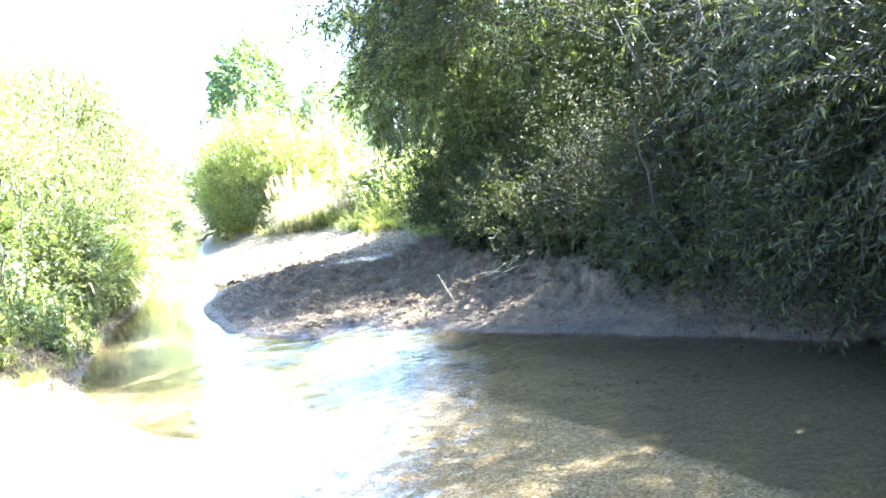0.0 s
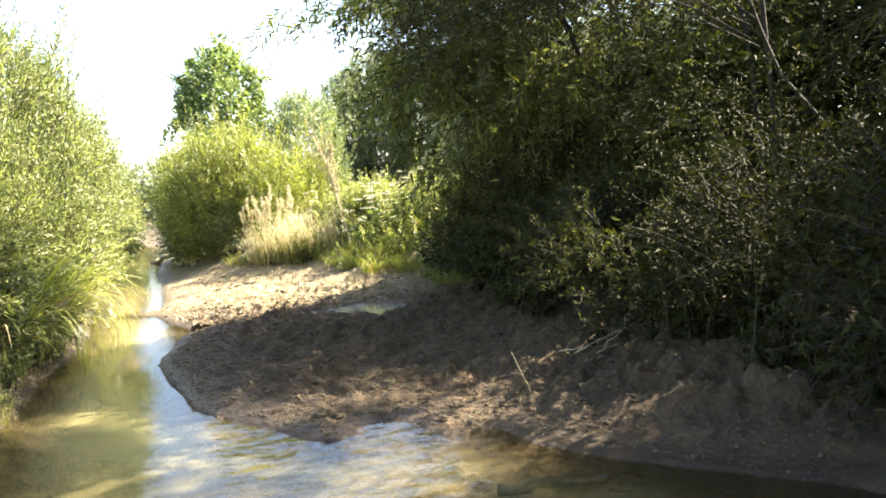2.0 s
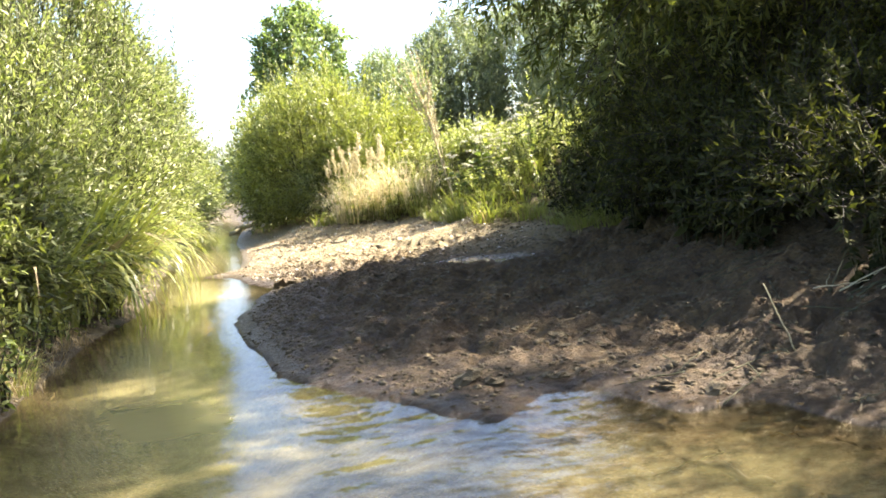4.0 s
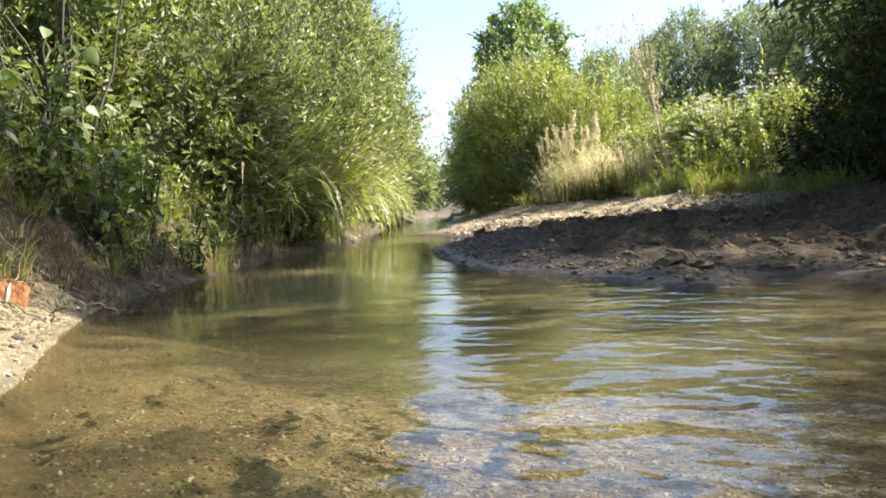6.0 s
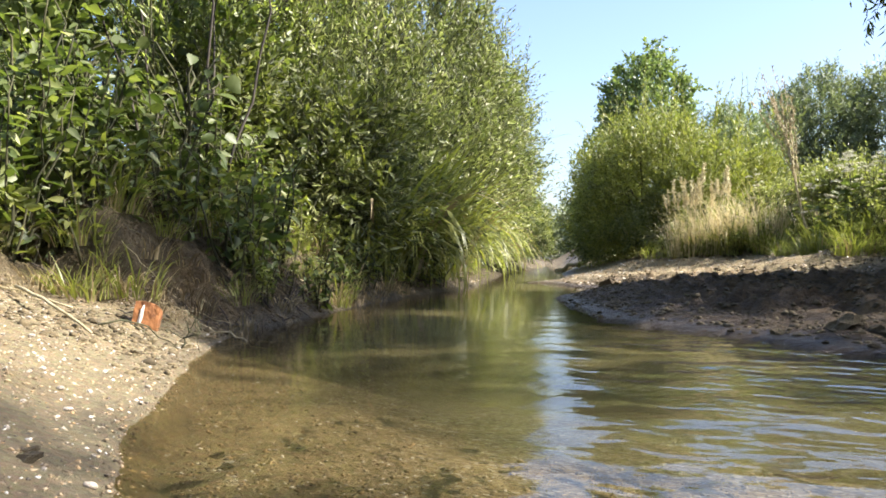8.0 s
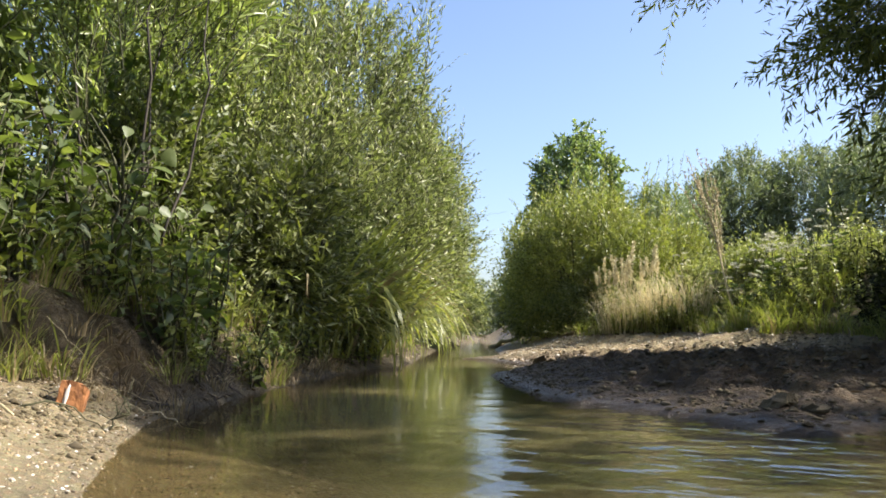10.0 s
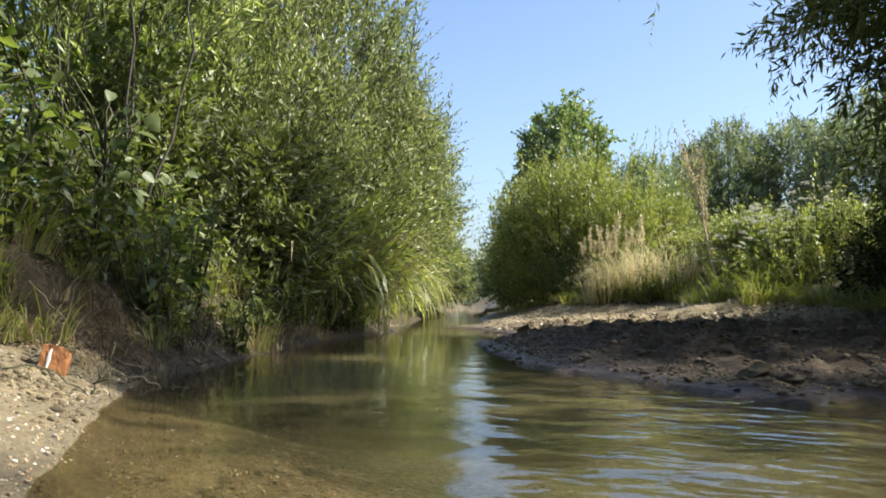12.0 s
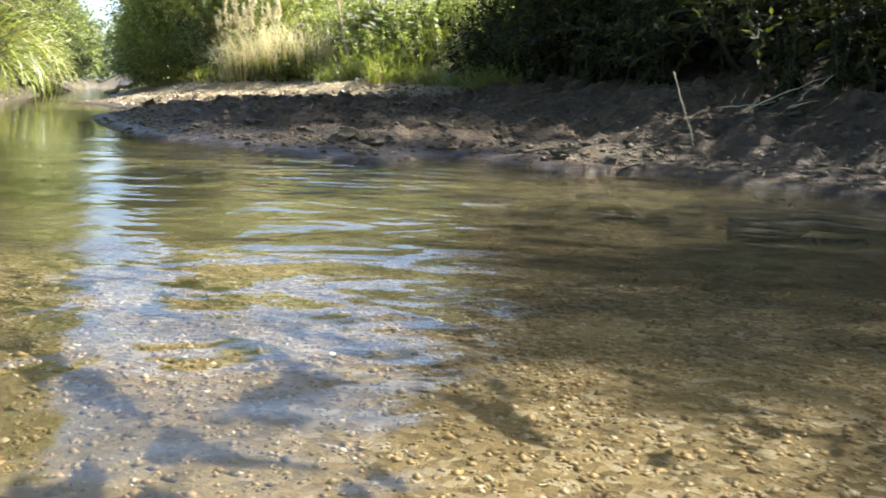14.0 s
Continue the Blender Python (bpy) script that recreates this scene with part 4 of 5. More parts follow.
def umbel(kind, seed, tall):
    rng = np.random.default_rng(seed)
    ob = root("umbel_plant", (0, 0, -50), "tall umbel-flowered weed with greyish white flower heads", "weed", kind)
    tops = []
    line = bent((0, 0, -0.03), (0.03, 0.02, tall), (0.02, 0, 0), rng, 6, 0.01)
    part("stalk", tube(line, np.linspace(0.006, 0.003, 6), 5), M_TWIG, ob)
    tops.append(line[-1])
    for k in range(4):
        a = rng.uniform(0, 6.28)
        q = line[2 + k % 3]
        e = q + np.array([math.cos(a) * 0.2, math.sin(a) * 0.2, 0.25 + 0.1 * rng.random()]) * tall * 0.7
        part("stalk", tube(bent(q, e, (0, 0, -0.02), rng, 5, 0.01), np.linspace(0.004, 0.002, 5), 4), M_TWIG, ob)
        tops.append(e)
    for e in tops:
        n = 46
        r = np.sqrt(rng.random(n)) * rng.uniform(0.035, 0.055)
        a = rng.uniform(0, 6.28, n)
        p = e + np.stack([r * np.cos(a), r * np.sin(a), 0.02 - 7.0 * r * r + rng.normal(0, 0.005, n)], 1)
        d = unit(np.stack([np.cos(a), np.sin(a), 0.6 + 0 * a], 1))
        part("flower_head", round_leaves(p, d, 0.02, 0.018, rng), M_UMBEL, ob, "flat greyish white flower head")
    s = rng.uniform(0.1, 0.7, 26)
    q = np.stack([np.interp(s, np.linspace(0, 1, 6), line[:, i]) for i in range(3)], 1)
    b = rng.uniform(0, 6.28, 26)
    part("foliage", round_leaves(q, unit(np.stack([np.cos(b), np.sin(b), 0.3 + 0 * b], 1)), 0.12, 0.06, rng), M_BROAD, ob)
    return ob


def burdock(kind, seed, tall, leaves, size):
    """Broad stalked leaves, each its own part."""
    rng = np.random.default_rng(seed)
    ob = root("broad_leaved_weed", (0, 0, -50), "tall weed with big heart-shaped sunlit leaves on the bank", "weed", kind)
    for k in range(leaves):
        a = 2.4 * k + rng.uniform(-0.4, 0.4)
        h = tall * (0.25 + 0.75 * (k + 1) / leaves) * rng.uniform(0.85, 1.1)
        tip = np.array([math.cos(a) * 0.16, math.sin(a) * 0.16, 0]) * rng.uniform(0.5, 1.3) + [0, 0, h]
        line = bent((0.01 * math.cos(a), 0.01 * math.sin(a), h * 0.55 if k else -0.03), tip, (0, 0, 0.06), rng, 6, 0.01)
        part("stalk", tube(line, np.linspace(0.007, 0.003, 6), 5), M_TWIG, ob)
        d = unit(np.array([[math.cos(a), math.sin(a), rng.uniform(-1.3, -0.1)]]))
        sz = size * rng.uniform(0.65, 1.2)
        part("leaf", round_leaves(tip[None], d, sz, sz * 0.85, rng, 0.35), M_BROAD, ob, smooth=True)
    return ob


def scatter(protos, spots, rng, lo=0.8, hi=1.25, sink=0.01):
    """Copies of the prototypes at the spots; the prototypes themselves take the first places."""
    for k, (x, y) in enumerate(spots):
        m = pose(x, y, height(x, y) - sink, rng.normal(0, 4), rng.normal(0, 4), rng.uniform(0, 360))
        s = rng.uniform(lo, hi)
        p = protos[k % len(protos)]
        if k < len(protos):
            p.matrix_basis = m @ Matrix.Diagonal((s, s, s, 1))
        else:
            c = copy_thing(p, m)
            c.scale = (s, s, s)


def along(line, n, rng, across, offset=0.0, s0=0.0, s1=1.0):
    """Spots strewn along a broken line; across: spread to the right of its way."""
    p = np.array(line, float)
    cum = np.concatenate([[0], np.cumsum(np.hypot(*np.diff(p, axis=0).T))])
    s = rng.uniform(s0, s1, n) * cum[-1]
    x, y = np.interp(s, cum, p[:, 0]), np.interp(s, cum, p[:, 1])
    x2, y2 = np.interp(s + 0.05, cum, p[:, 0]), np.interp(s + 0.05, cum, p[:, 1])
    dx, dy = x2 - x, y2 - y
    ln = np.hypot(dx, dy) + 1e-9
    o = offset + rng.uniform(-across, across, n)
    return list(zip(x + dy / ln * o, y - dx / ln * o))


rs = np.random.default_rng(55)
# sedges hanging over the water below the left willows
def sedge_clump(seed):
    rng = np.random.default_rng(seed)
    ob = root("sedge_clump", (0, 0, -50), "clump of long arching yellow-green sedge drooping to the water", "sedge", "sedges at the water")
    for k in range(28):
        dry = k % 8 == 7
        part("blade", blades(1, 0.16, 1.25, 0.028, 2.7, rng, 0.3, (0.9, -0.35), 7), M_DRY if dry else M_SEDGE, ob, "straw-coloured dead blade" if dry else "")
    return ob


sedge = [sedge_clump(200 + k) for k in range(3)]
for k, (x, y) in enumerate([(-3.97, 10.45), (-4.0, 10.8), (-4.06, 11.3), (-3.98, 10.7), (-4.02, 11.1), (-4.1, 11.5), (-4.22, 11.9), (-4.35, 12.3), (-4.48, 12.7), (-4.62, 13.2), (-4.78, 13.7), (-4.95, 14.3), (-4.15, 11.7), (-4.12, 10.9), (-3.96, 10.25), (-3.86, 9.75), (-3.9, 10.0), (-4.0, 10.4), (-4.2, 11.0)]):
    x -= 0.24
    m = pose(x, y, height(x, y) - 0.02, 0, 0, rs.uniform(-35, 25))
    z = rs.uniform(0.85, 1.25)
    if k < 3:
        sedge[k].matrix_basis = m @ Matrix.Diagonal((z, z, z, 1))
    else:
        copy_thing(sedge[k % 3], m).scale = (z, z, z)
# grass on the soil bank
gl = [tuft("grass_tuft", "grass on the soil bank", 210 + k, 46, 0.10, 0.22, 0.0055, 1.6, M_GRASS, "tuft of green and dry grass on the soil bank", "grass", dry=16) for k in range(4)]
scatter(gl, along(BANK[3:10], 95, rs, 0.34, -0.36), rs, 0.5, 1.1)
dl = [tuft("dry_grass_tuft", "dry grass on the soil bank", 220 + k, 34, 0.07, 0.13, 0.004, 2.2, M_DRY, "tuft of withered straw-coloured grass on the bank edge", "grass") for k in range(3)]
scatter(dl, along(BANK[4:10], 42, rs, 0.26, -0.2), rs, 0.4, 1.0)
ol = [tuft("withered_grass_tuft", "withered grass on the soil bank", 225 + k, 30, 0.08, 0.14, 0.004, 2.4, M_WITHER, "tuft of brown withered grass on the dark soil slope", "grass", dry=8) for k in range(3)]
scatter(ol, along(BANK[4:10], 50, rs, 0.26, -0.2), rs, 0.5, 1.1)
def off_slope(spots, clear=0.3, until=7.3):
    """Leaves the bare soil slope behind the sand free."""
    return [q for q in spots if q[1] > until or q[1] < 6.2 or line_distance(np.array([q[0]]), np.array([q[1]]), BANK)[0][0] > clear]


# leafy weeds on the soil bank
sl = [herb("small_weed", "small weeds on the soil bank", 233 + k, 0.26, 4, 0.042, 0.02, M_BROAD if k < 2 else M_BUSH, "small leafy weed hanging over the soil bank", "weed", per=12) for k in range(4)]
scatter(sl, off_slope(along(BANK[3:11], 190, rs, 0.25, -0.25), 0.26), rs, 0.6, 1.4)
hl = [herb("leafy_weed", "weeds on the soil bank", 230 + k, 0.58, 5, 0.066, 0.034, M_BROAD, "leafy green weed on the stream bank", "weed") for k in range(4)]
scatter(hl, [q for q in off_slope(along(BANK[3:12], 125, rs, 0.42, -0.52), 0.30) if not 8.35 < q[1] < 9.9], rs, 0.6, 1.35)
bd = [burdock("broad-leaved weeds", 240 + k, 0.62, 16, 0.078) for k in range(3)]
scatter(bd, [(-4.45, 6.5), (-4.7, 6.9), (-4.25, 7.35), (-4.0, 7.7), (-4.35, 7.9), (-4.05, 8.2), (-4.75, 7.4), (-4.7, 5.9), (-5.0, 6.4), (-5.0, 7.0), (-5.2, 7.8)], rs, 0.65, 1.1)
shrub("broad_leaved_shrub", (-5.3, 7.2), (-5.2, 7.1, 1.25), (0.9, 0.95, 0.95), 420, M_BROAD, "bushy shrub with broad sunlit leaves behind the sand spit", "shrub", 107, leaf_l=0.095, leaf_w=0.06, leaves=10, shoot=0.45, up=0.4, gap=0.46, grain=1.5, droop=0.2)
shrub("broad_leaved_shrub", (-5.3, 9.0), (-5.1, 8.9, 1.1), (0.8, 0.9, 0.85), 260, M_BROAD, "bushy shrub with broad leaves among the willows", "shrub", 108, leaf_l=0.08, leaf_w=0.05, leaves=10, shoot=0.4, up=0.4, gap=0.46, grain=1.5, droop=0.2)
def spike_grass(seed):
    """Tall grass with pale feathery flower spikes."""
    rng = np.random.default_rng(seed)
    ob = root("feather_grass", (0, 0, -50), "tall grass with pale feathery seed spikes on the sunny bank", "grass", "feathery grass")
    for k in range(5):
        a = rng.uniform(0, 6.28)
        top = np.array([0.14 * math.cos(a) - 0.08, 0.14 * math.sin(a), rng.uniform(1.0, 1.35)])
        line = bent((0.04 * math.cos(a), 0.04 * math.sin(a), -0.03), top, (0, 0, 0.03), rng, 7, 0.01)
        st = part("stalk", tube(line, np.linspace(0.005, 0.002, 7), 4), M_STALK, ob)
        t = rng.uniform(0.76, 1.0, 60)
        q = np.stack([np.interp(t, np.linspace(0, 1, 7), line[:, i]) for i in range(3)], 1)
        tagged(part("seed_growth", leaf_cards(q, unit(rng.normal(0, 0.5, (60, 3)) + [0, 0, 1.0]), 0.07, 0.014, rng), M_PALE, st), kind="stuff")
    return ob


# right bank: weeds and grass in the sun
gr = [tuft("grass_tuft", "grass on the grassy bank", 250 + k, 46, 0.11, 0.30, 0.007, 1.9, M_GRASS, "tuft of bright green grass on the grassy bank", "grass", dry=5) for k in range(4)]
scatter(gr, along(FOOT[4:11], 230, rs, 0.6, -0.55), rs, 0.6, 1.35)
hr = [herb("leafy_weed", "weeds on the grassy bank", 260 + k, 0.62, 7, 0.058, 0.025, M_WEED, "leafy yellow-green weed on the sunny bank", "weed", per=24) for k in range(4)]
scatter(hr, [q for q in along(FOOT[4:11], 180, rs, 1.2, -1.35) if not (-3.1 < q[0] < -2.2 and q[1] < 16.6) or rs.random() < 0.45], rs, 0.65, 1.2)
um = [umbel("umbel plants", 270 + k, 0.95) for k in range(3)]
scatter(um, [(-1.05, 14.3), (-0.85, 14.0), (-1.2, 14.6), (-0.7, 14.5), (-0.95, 14.9), (-1.35, 14.9), (-0.5, 14.1), (-0.6, 15.0), (-1.1, 15.3), (-0.35, 14.5), (-1.6, 15.7), (-2.2, 16.6), (-1.2, 14.5), (-1.0, 14.55), (-0.8, 14.3), (-1.3, 14.75), (-0.65, 14.7), (-1.1, 14.8), (-3.0, 17.2)], rs, 0.6, 0.9)
pg = [tuft("dry_grass_clump", "pale dry grass", 280 + k, 100, 0.28, 1.05, 0.0055, 2.1, M_PALE, "clump of tall pale dry grass leaning over the bank", "grass", toward=(-0.5, -0.35)) for k in range(2)]
scatter(pg, [(-2.6, 16.3), (-2.42, 16.2), (-2.75, 16.5), (-2.9, 16.8), (-2.4, 16.5), (-2.2, 16.3), (-2.05, 16.2), (-3.0, 16.6), (-2.55, 16.7), (-2.3, 16.6), (-2.5, 16.1), (-2.15, 16.05), (-2.8, 16.2), (-1.95, 16.0)], rs, 0.75, 1.1)
for x, y in along([(-3.2, 16.6), (-2.7, 15.95), (-2.1, 15.6)], 18, rs, 0.12, -0.05):
    copy_thing(hr[int(rs.integers(4))], pose(x, y, height(x, y) - 0.01, 0, 0, rs.uniform(0, 360))).scale = [float(rs.uniform(0.5, 0.9))] * 3
sp = [spike_grass(285 + k) for k in range(2)]
scatter(sp, [(-2.95, 16.5), (-2.8, 16.7), (-2.65, 16.6), (-2.5, 16.7), (-3.1, 16.6), (-2.9, 16.8), (-3.0, 16.4), (-2.75, 16.45)], rs, 0.75, 1.0)
# undergrowth below the right willows, the shade there put into its leaf colour
hs = [herb("undergrowth_weed", "undergrowth below the willows", 290 + k, 0.6, 5, 0.08, 0.036, M_SHADE, "leafy undergrowth at the foot of the willows, coloured dark for shade", "weed") for k in range(3)]
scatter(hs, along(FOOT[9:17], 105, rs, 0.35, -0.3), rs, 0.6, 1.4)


def dead_stem():
    """A tall dead dock with many upright dry branches."""
    rng = np.random.default_rng(300)
    x, y = -1.42, 15.5
    ob = root("dead_weed", (x, y, height(x, y) - 0.02), "tall dead weed stalk with upright brown dry branches", "weed")
    top = 2.62 - height(x, y)
    line = bent((0, 0, -0.05), (-0.26, 0, top * 0.55), (0, 0, 0), rng, 6, 0.01)
    part("stalk", tube(line, np.linspace(0.018, 0.012, 6), 6), M_STALK, ob)
    for k in range(14):
        q = line[2 + k % 4]
        e = np.array([-0.46 + rng.uniform(-0.22, 0.26), rng.uniform(-0.2, 0.2), top * rng.uniform(0.72, 1.0)])
        b = bent(q, e, (0.03, 0, 0), rng, 7, 0.015)
        br = part("branch", tube(b, np.linspace(0.007, 0.003, 7), 5), M_STALK, ob)
        s = rng.uniform(0.25, 1, 40)
        pts = np.stack([np.interp(s, np.linspace(0, 1, 7), b[:, i]) for i in range(3)], 1)
        tagged(part("seed_growth", leaf_cards(pts, unit(rng.normal(size=(40, 3)) + [0, 0, 0.8]), 0.045, 0.018, rng), M_SEED, br), kind="stuff")
    return ob


dead_stem()


# ---- loose things ----
def blob(seed, flat=0.65, rough=0.28, sub=2):
    rng = np.random.default_rng(seed)
    bm = bmesh.new()
    bmesh.ops.create_icosphere(bm, subdivisions=sub, radius=0.5)
    off = Vector(rng.uniform(0, 50, 3))
    for v in bm.verts:
        n = noise.noise(v.co * 3.0 + off) + 0.5 * noise.noise(v.co * 7.0 + off)
        v.co *= 1 + rough * n
        v.co.z *= flat
    me = bpy.data.meshes.new("blob")
    bm.to_mesh(me)
    bm.free()
    return me


def strewn(name, meshes, spots, sizes, label, category, group, rng, sink=0.3):
    for k, (x, y) in enumerate(spots):
        s = float(sizes[k])
        ob = new(name, meshes[k % len(meshes)])
        ob.location = (x, y, height(x, y) + s * (0.32 - sink))
        ob.rotation_euler = (rng.normal(0, 0.2), rng.normal(0, 0.2), rng.uniform(0, 6.28))
        ob.scale = (s * rng.uniform(0.85, 1.3), s * rng.uniform(0.75, 1.1), s)
        tagged(ob, label, category, group)


rl = np.random.default_rng(77)
clod_meshes = []
for k in range(5):
    me = blob(400 + k, 0.5, 0.75)
    me.materials.append(M_CLOD)
    clod_meshes.append(me)
spots = along(RIGHT_SHORE[9:21], 150, rl, 0.9, -1.0) + [(-1.33, 7.62), (-1.28, 7.70), (-1.22, 7.6), (-3.0, 11.75), (-2.9, 11.85), (-2.75, 11.8)]
sizes = np.concatenate([rl.uniform(0.02, 0.06, 150) * rl.choice([0.6, 1, 1.3], 150), [0.10, 0.08, 0.07, 0.13, 0.10, 0.12]])
strewn("mud_clod", clod_meshes, spots, sizes, "crumbly lump of dark trampled mud", "clod", "clods on the mud flat", rl, 0.25)
dark_meshes = []
for k in range(3):
    me = blob(420 + k, 0.5, 0.7)
    me.materials.append(M_CLOD)
    dark_meshes.append(me)
shore_spots = along(RIGHT_SHORE[11:21], 40, rl, 0.07, -0.04)
strewn("dark_crumb", dark_meshes, shore_spots, rl.uniform(0.012, 0.026, 40), "small dark wet crumb of mud at the waterline", "clod", "crumbs at the waterline", rl, 0.15)
stone_meshes = []
for k in range(6):
    me = blob(440 + k, 0.6, 0.16)
    me.materials.append(M_STONE)
    stone_meshes.append(me)


def pebble_spots(n, x0, x1, y0, y1, ok, rng):
    out = []
    while len(out) < n:
        x, y = rng.uniform(x0, x1, 4 * n), rng.uniform(y0, y1, 4 * n)
        z = terrain(x, y)[0]
        good = ok(x, y, z)
        out += list(zip(x[good], y[good]))
    return out[:n]


sp = pebble_spots(150, -3.3, -1.6, 4.8, 6.5, lambda x, y, z: (z > 0.01) & (z < 0.17), rl)
strewn("mud_clod", clod_meshes, [(-2.2, 5.27), (-2.22, 5.29), (-2.15, 5.55), (-2.2, 5.60), (-2.95, 5.75), (-2.75, 5.62)], [0.026, 0.02, 0.018, 0.02, 0.022, 0.02], "dark crumb of mud lying on the pale sand", "clod", "clods on the sand", rl, 0.22)
strewn("pebble", stone_meshes, sp, rl.uniform(0.005, 0.010, 150) * rl.choice([0.7, 1, 1.4], 150), "small rounded pale pebble on the sand spit", "pebble", "pebbles on the sand", rl, 0.12)
sp = pebble_spots(60, -1.9, 0.3, 5.05, 6.2, lambda x, y, z: z < -0.035, rl)
strewn("pebble", stone_meshes, sp, rl.uniform(0.006, 0.012, 60), "rounded brownish pebble under shallow clear water", "pebble", "pebbles in the shallows", rl, 0.12)


def gravel(name, spots, size_lo, size_hi, label, rng, material=M_GRAVEL):
    """Thousands of small stones in one mesh."""
    n = len(spots)
    xy = np.array(spots)
    z = terrain(xy[:, 0], xy[:, 1])[0]
    a = [(0, 0, 0.5), (0.5, 0, 0), (0.16, 0.47, 0.04), (-0.42, 0.28, 0), (-0.4, -0.3, 0.05), (0.15, -0.48, 0), (0, 0, -0.4)]
    f = [[0, i, i % 5 + 1] for i in range(1, 6)] + [[6, i % 5 + 1, i] for i in range(1, 6)]
    s = rng.uniform(size_lo, size_hi, n) * rng.choice([0.6, 0.8, 1.0, 1.2, 1.6], n)
    ang = rng.uniform(0, 6.28, n)
    b = np.array(a)[None] * (s[:, None, None] * np.stack([rng.uniform(0.85, 1.25, n), rng.uniform(0.8, 1.1, n), rng.uniform(0.45, 0.75, n)], 1)[:, None]) + rng.normal(0, 0.10, (n, 7, 3)) * s[:, None, None]
    c, d = np.cos(ang)[:, None], np.sin(ang)[:, None]
    v = np.stack([b[..., 0] * c - b[..., 1] * d + xy[:, :1], b[..., 0] * d + b[..., 1] * c + xy[:, 1:], b[..., 2] + (z - 0.02 * s)[:, None]], -1)
    ob = new(name, tri_mesh(name, v.reshape(-1, 3), (7 * np.arange(n)[:, None, None] + np.array(f)[None]).reshape(-1, 3), material, True))
    return tagged(ob, label, "gravel", kind="stuff")


gravel("shore_gravel", pebble_spots(11000, -4.2, -1.4, 3.6, 6.8, lambda x, y, z: (z > -0.01) & (z < 0.2), rl), 0.003, 0.0075, "fine pale gravel and grit on the sand spit", rl, M_GRIT)
gravel("bed_gravel", pebble_spots(15000, -3.0, 0.8, 4.6, 7.2, lambda x, y, z: (z < 0.0) & (z > -0.16) & ((y + 0.3 * x < 5.6) | (x < -0.6)) & (rl.random(len(x)) < np.clip((7.2 - y) / 1.8, 0, 1)), rl), 0.003, 0.008, "brown and pale gravel on the shallow stream bed", rl)

gravel("bed_stones", pebble_spots(24000, -2.2, 0.7, 4.5, 6.1, lambda x, y, z: (z < 0.0) & (rl.random(len(x)) < np.clip(1.9 * (6.1 - y) / 1.6, 0, 1) ** 1.5), rl), 0.003, 0.0075, "small brown and grey stones on the shallow stream bed", rl)
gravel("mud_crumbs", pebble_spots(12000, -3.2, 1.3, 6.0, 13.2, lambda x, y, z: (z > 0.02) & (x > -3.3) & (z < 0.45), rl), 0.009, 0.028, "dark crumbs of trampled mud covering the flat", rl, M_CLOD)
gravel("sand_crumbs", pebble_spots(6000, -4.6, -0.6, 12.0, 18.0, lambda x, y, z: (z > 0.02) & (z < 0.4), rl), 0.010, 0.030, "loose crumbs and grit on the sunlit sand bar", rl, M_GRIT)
gravel("soil_crumbs", pebble_spots(4500, -4.0, -2.5, 5.9, 9.2, lambda x, y, z: (z > 0.01) & (z < 0.6), rl), 0.006, 0.020, "crumbs of dark soil on the stream bank", rl, M_CLOD)


def brick_piece():
    rng = np.random.default_rng(500)
    x, y = -3.08, 6.43
    ob = root("broken_brick", (x, y, height(x, y) - 0.015), "broken orange brick with white mortar lying in the bank", "brick")
    bm = bmesh.new()
    bmesh.ops.create_cube(bm, size=1.0)
    bmesh.ops.subdivide_edges(bm, edges=bm.edges[:], cuts=6, use_grid_fill=True)
    for v in bm.verts:
        n = noise.noise(v.co * 5 + Vector((3, 8, 1))) * 0.10 + noise.noise(v.co * 13) * 0.04
        v.co *= 1 + n
        v.co = Vector((v.co.x * 0.105, v.co.y * 0.08, v.co.z * 0.085 + 0.035))
        if v.co.x > 0.02:
            v.co.z *= 1 - 5.0 * (v.co.x - 0.02)
    me = bpy.data.meshes.new("body")
    bm.to_mesh(me)
    bm.free()
    me.materials.append(M_BRICK)
    part("body", me, M_BRICK, ob)
    bm = bmesh.new()
    bmesh.ops.create_icosphere(bm, subdivisions=2, radius=0.5)
    for v in bm.verts:
        v.co *= 1 + 0.4 * noise.noise(v.co * 4)
        v.co = Vector((v.co.x * 0.017 - 0.02 + 0.006 * noise.noise(v.co * 9), v.co.y * 0.012 - 0.041, v.co.z * 0.062 + 0.038))
    me = bpy.data.meshes.new("mortar")
    bm.to_mesh(me)
    bm.free()
    me.materials.append(M_MORTAR)
    part("mortar", me, M_MORTAR, ob, "white patch of old mortar")
    ob.scale = (0.64, 0.75, 0.98)
    ob.rotation_euler = (radians(-10), radians(9), radians(34))
    return ob


brick_piece()


def stick(name, a, b, r0, r1, material, label, sag=(0, 0, 0), forks=0, seed=1, wob=0.01):
    rng = np.random.default_rng(seed)
    a, b = np.array(a, float), np.array(b, float)
    ob = root(name, tuple(a), label, "stick")
    line = bent((0, 0, 0), b - a, sag, rng, 9, wob)
    part("stem", tube(line, np.linspace(r0, r1, 9), 6), material, ob, smooth=True)
    for k in range(forks):
        q = line[2 + k % 6]
        e = q + (b - a) * rng.uniform(0.2, 0.5) + rng.normal(0, 0.07, 3) * [1, 1, 0.7]
        part("side_twig", tube(bent(q, e, (0, 0, 0.01), rng, 6, 0.01), np.linspace(r0 * 0.6, r1 * 0.5, 6), 5), material, ob)
    return ob


def on(x, y, up=0.0):
    return (x, y, height(x, y) + up)


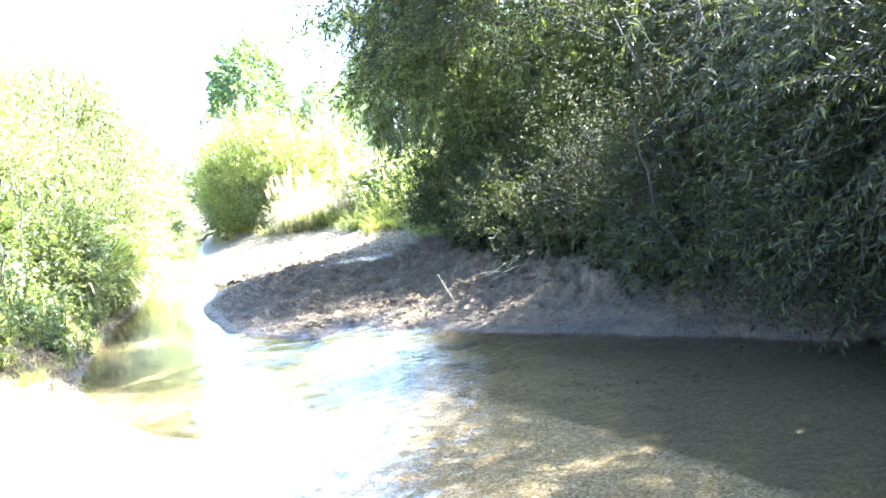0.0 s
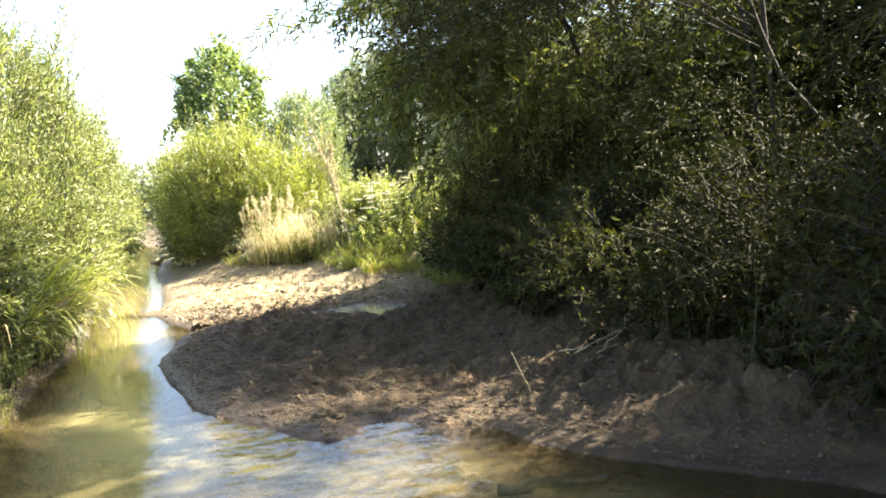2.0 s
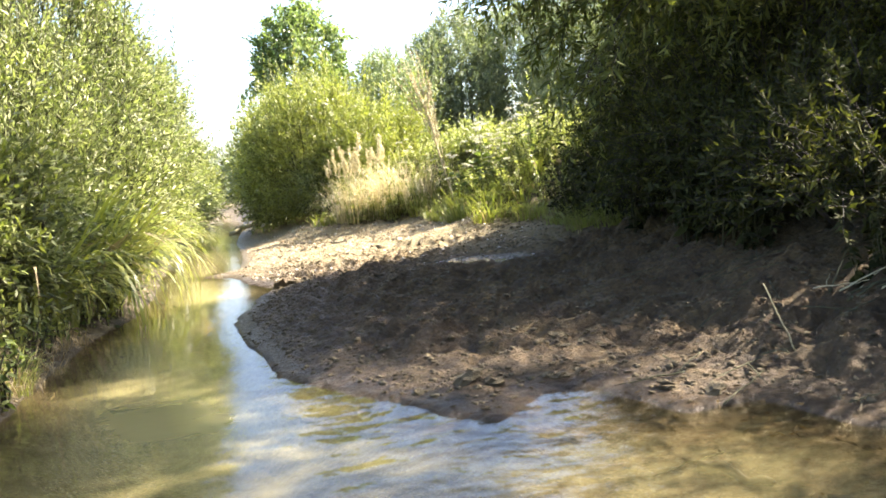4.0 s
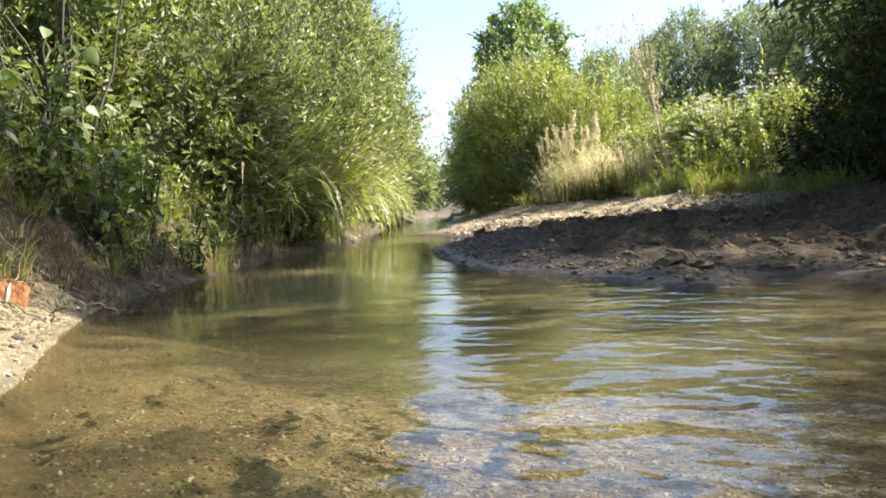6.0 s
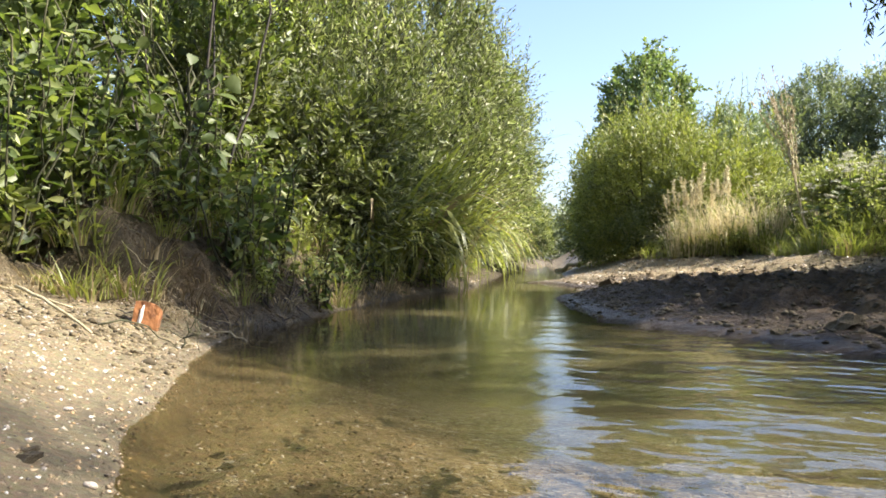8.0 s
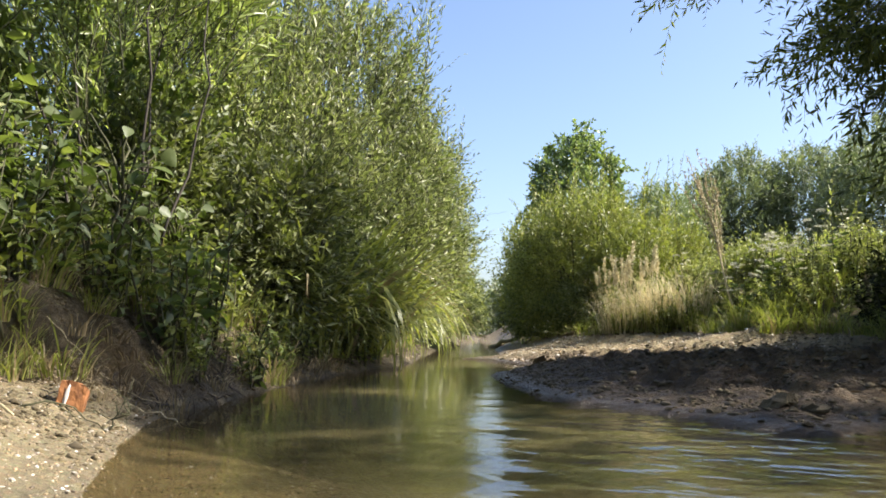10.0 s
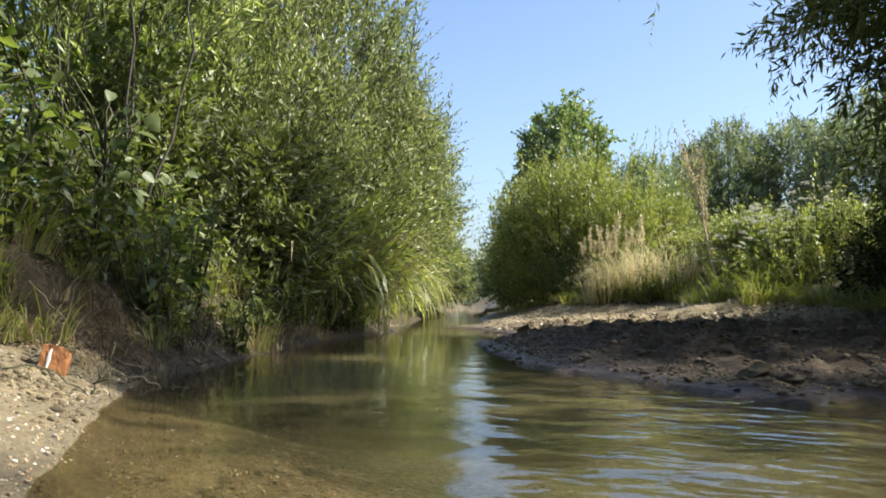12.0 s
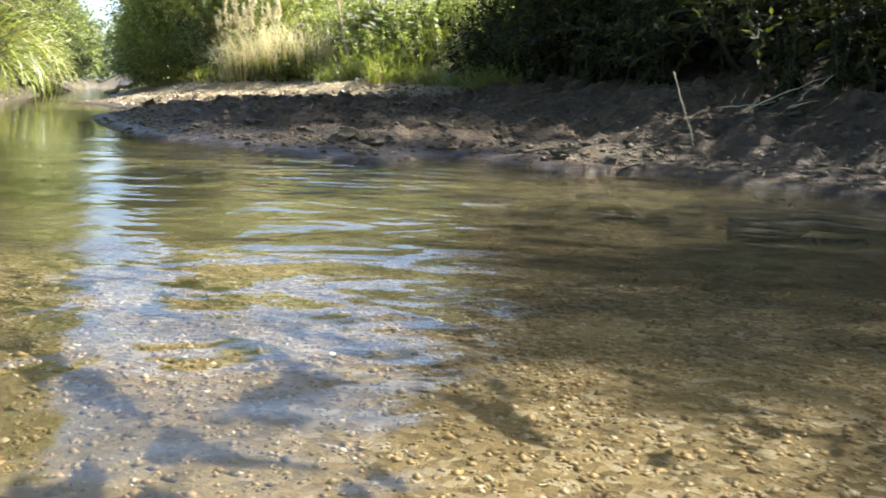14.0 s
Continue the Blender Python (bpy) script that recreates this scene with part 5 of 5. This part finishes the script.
stick("dead_log", on(-0.38, 6.38, 0.03), on(0.12, 6.25, 0.035), 0.032, 0.02, M_DEADWOOD, "short dark waterlogged branch at the edge of the mud", seed=601)
stick("dead_log", on(-0.62, 6.75, 0.01), on(-0.45, 6.6, 0.01), 0.02, 0.012, M_DEADWOOD, "small dark wet piece of wood beside the water", seed=602)
stick("driftwood", on(-6.45, 22.7, 0.05), on(-5.75, 22.5, 0.06), 0.06, 0.035, M_STALK, "pale bleached driftwood log on the far sand bar", forks=1, seed=610, wob=0.03)
stick("driftwood", on(-6.6, 23.3, 0.04), on(-6.1, 23.9, 0.06), 0.045, 0.03, M_STALK, "pale bleached driftwood piece on the far sand bar", seed=611, wob=0.02)
stick("leaning_stick", on(0.02, 7.6, -0.03), (-0.12, 7.58, 0.34), 0.004, 0.0025, M_STALK, "pale thin stick standing askew in the mud", seed=603, wob=0.002)
stick("straw_stalk", on(-3.26, 6.17, 0.03), on(-2.89, 6.05, 0.012), 0.0045, 0.003, M_STALK, "pale dry reed stalk lying on the sand", seed=604, sag=(0, 0, 0.01), wob=0.002)
stick("forked_twig", on(-2.94, 6.12, 0.02), on(-2.84, 6.28, 0.012), 0.0028, 0.0012, M_TWIG, "dry forked twig lying on the sand beside the brick", forks=2, seed=605, sag=(0, 0, 0.03), wob=0.005)
stick("forked_twig", on(-2.90, 6.36, 0.0), (-2.86, 6.39, height(-2.9, 6.36) + 0.08), 0.003, 0.001, M_TWIG, "upright dry twig with thin side twigs", forks=6, seed=606)
stick("bare_branch", (1.45, 7.5, 0.55), (0.40, 6.9, 1.12), 0.004, 0.0018, M_TWIG, "thin bare arching branch in front of the dark willows", sag=(-0.05, 0, 0.10), seed=607)
stick("bare_branch", (1.5, 6.8, 0.75), (0.47, 6.3, 0.86), 0.004, 0.0015, M_TWIG, "pale bare branch bowing out of the undergrowth", sag=(0.0, 0, 0.12), forks=1, seed=608)
stick("bare_branch", on(0.66, 6.3, -0.02), (0.95, 6.45, 0.9), 0.003, 0.0015, M_TWIG, "pale bare stem rising out of the undergrowth", sag=(0.08, 0, 0.0), seed=609)
for k in range(60):
    x, y = rs.uniform(-0.6, 1.0), rs.uniform(6.7, 9.2)
    a = rs.uniform(0, 6.28)
    l = rs.uniform(0.08, 0.32)
    stick("fallen_twig", on(x, y, 0.012), on(x + l * math.cos(a), y + l * math.sin(a), 0.015), 0.003, 0.0015, M_TWIG, "thin dry twig lying on the trampled mud", seed=620 + k, wob=0.003)

for k in range(16):                               # a small heap of dry sticks at the foot of the willows
    x, y = 0.42 + rs.normal(0, 0.12), 8.0 + rs.normal(0, 0.16)
    a, l = rs.uniform(-0.6, 0.9), rs.uniform(0.14, 0.36)
    stick("dry_stick", on(x, y, 0.012), on(x + l * math.cos(a), y + l * math.sin(a), rs.uniform(0.02, 0.10)), 0.004, 0.0018, M_STALK if k % 3 == 0 else M_TWIG, "dry stick in a small heap on the mud", forks=k % 2, seed=760 + k, wob=0.006)
for k, (x, y) in enumerate(along(BANK[4:9], 34, rs, 0.2, -0.02)):
    a = rs.uniform(0, 6.28)
    l = rs.uniform(0.08, 0.26)
    stick("fallen_twig", on(x, y, 0.006), on(x + l * math.cos(a), y + l * math.sin(a), 0.02), 0.003, 0.0012, M_STALK if k % 3 == 0 else M_DEADWOOD, "thin dry twig lying on the dark soil slope", forks=k % 3, seed=700 + k, wob=0.006)


def litter(n, rng):
    """Fallen willow leaves on the mud."""
    xy = np.array(along(FOOT[9:16], n, rng, 1.0, 0.6))
    z = terrain(xy[:, 0], xy[:, 1])[0] + 0.008
    a = rng.uniform(0, 6.28, n)
    d = unit(np.stack([np.cos(a), np.sin(a), rng.normal(0, 0.25, n)], 1))
    ob = new("leaf_litter", tri_mesh("leaf_litter", *leaf_cards(np.column_stack([xy, z]), d, rng.uniform(0.02, 0.05, n), 0.009, rng, 0.3), M_WITHER))
    return tagged(ob, "fallen dry willow leaves strewn on shaded mud", "leaf litter", kind="stuff")


litter(2600, rs)


def puddle():
    """A small pool on the mud flat."""
    xs, ys = np.arange(-1.75, -0.2, 0.05), np.arange(10.9, 12.5, 0.05)
    x, y, t = sheet(xs, ys)
    ob = new("puddle", tri_mesh("puddle", np.stack([x, y, 0 * x + 0.112], 1), t, M_PUDDLE, True))
    mask_layer(ob.data, "depth", 0 * x + 0.6)
    mask_layer(ob.data, "ripple", 0 * x)
    return tagged(ob, "small still pool of water on the trampled mud", "puddle", kind="structure")


puddle()
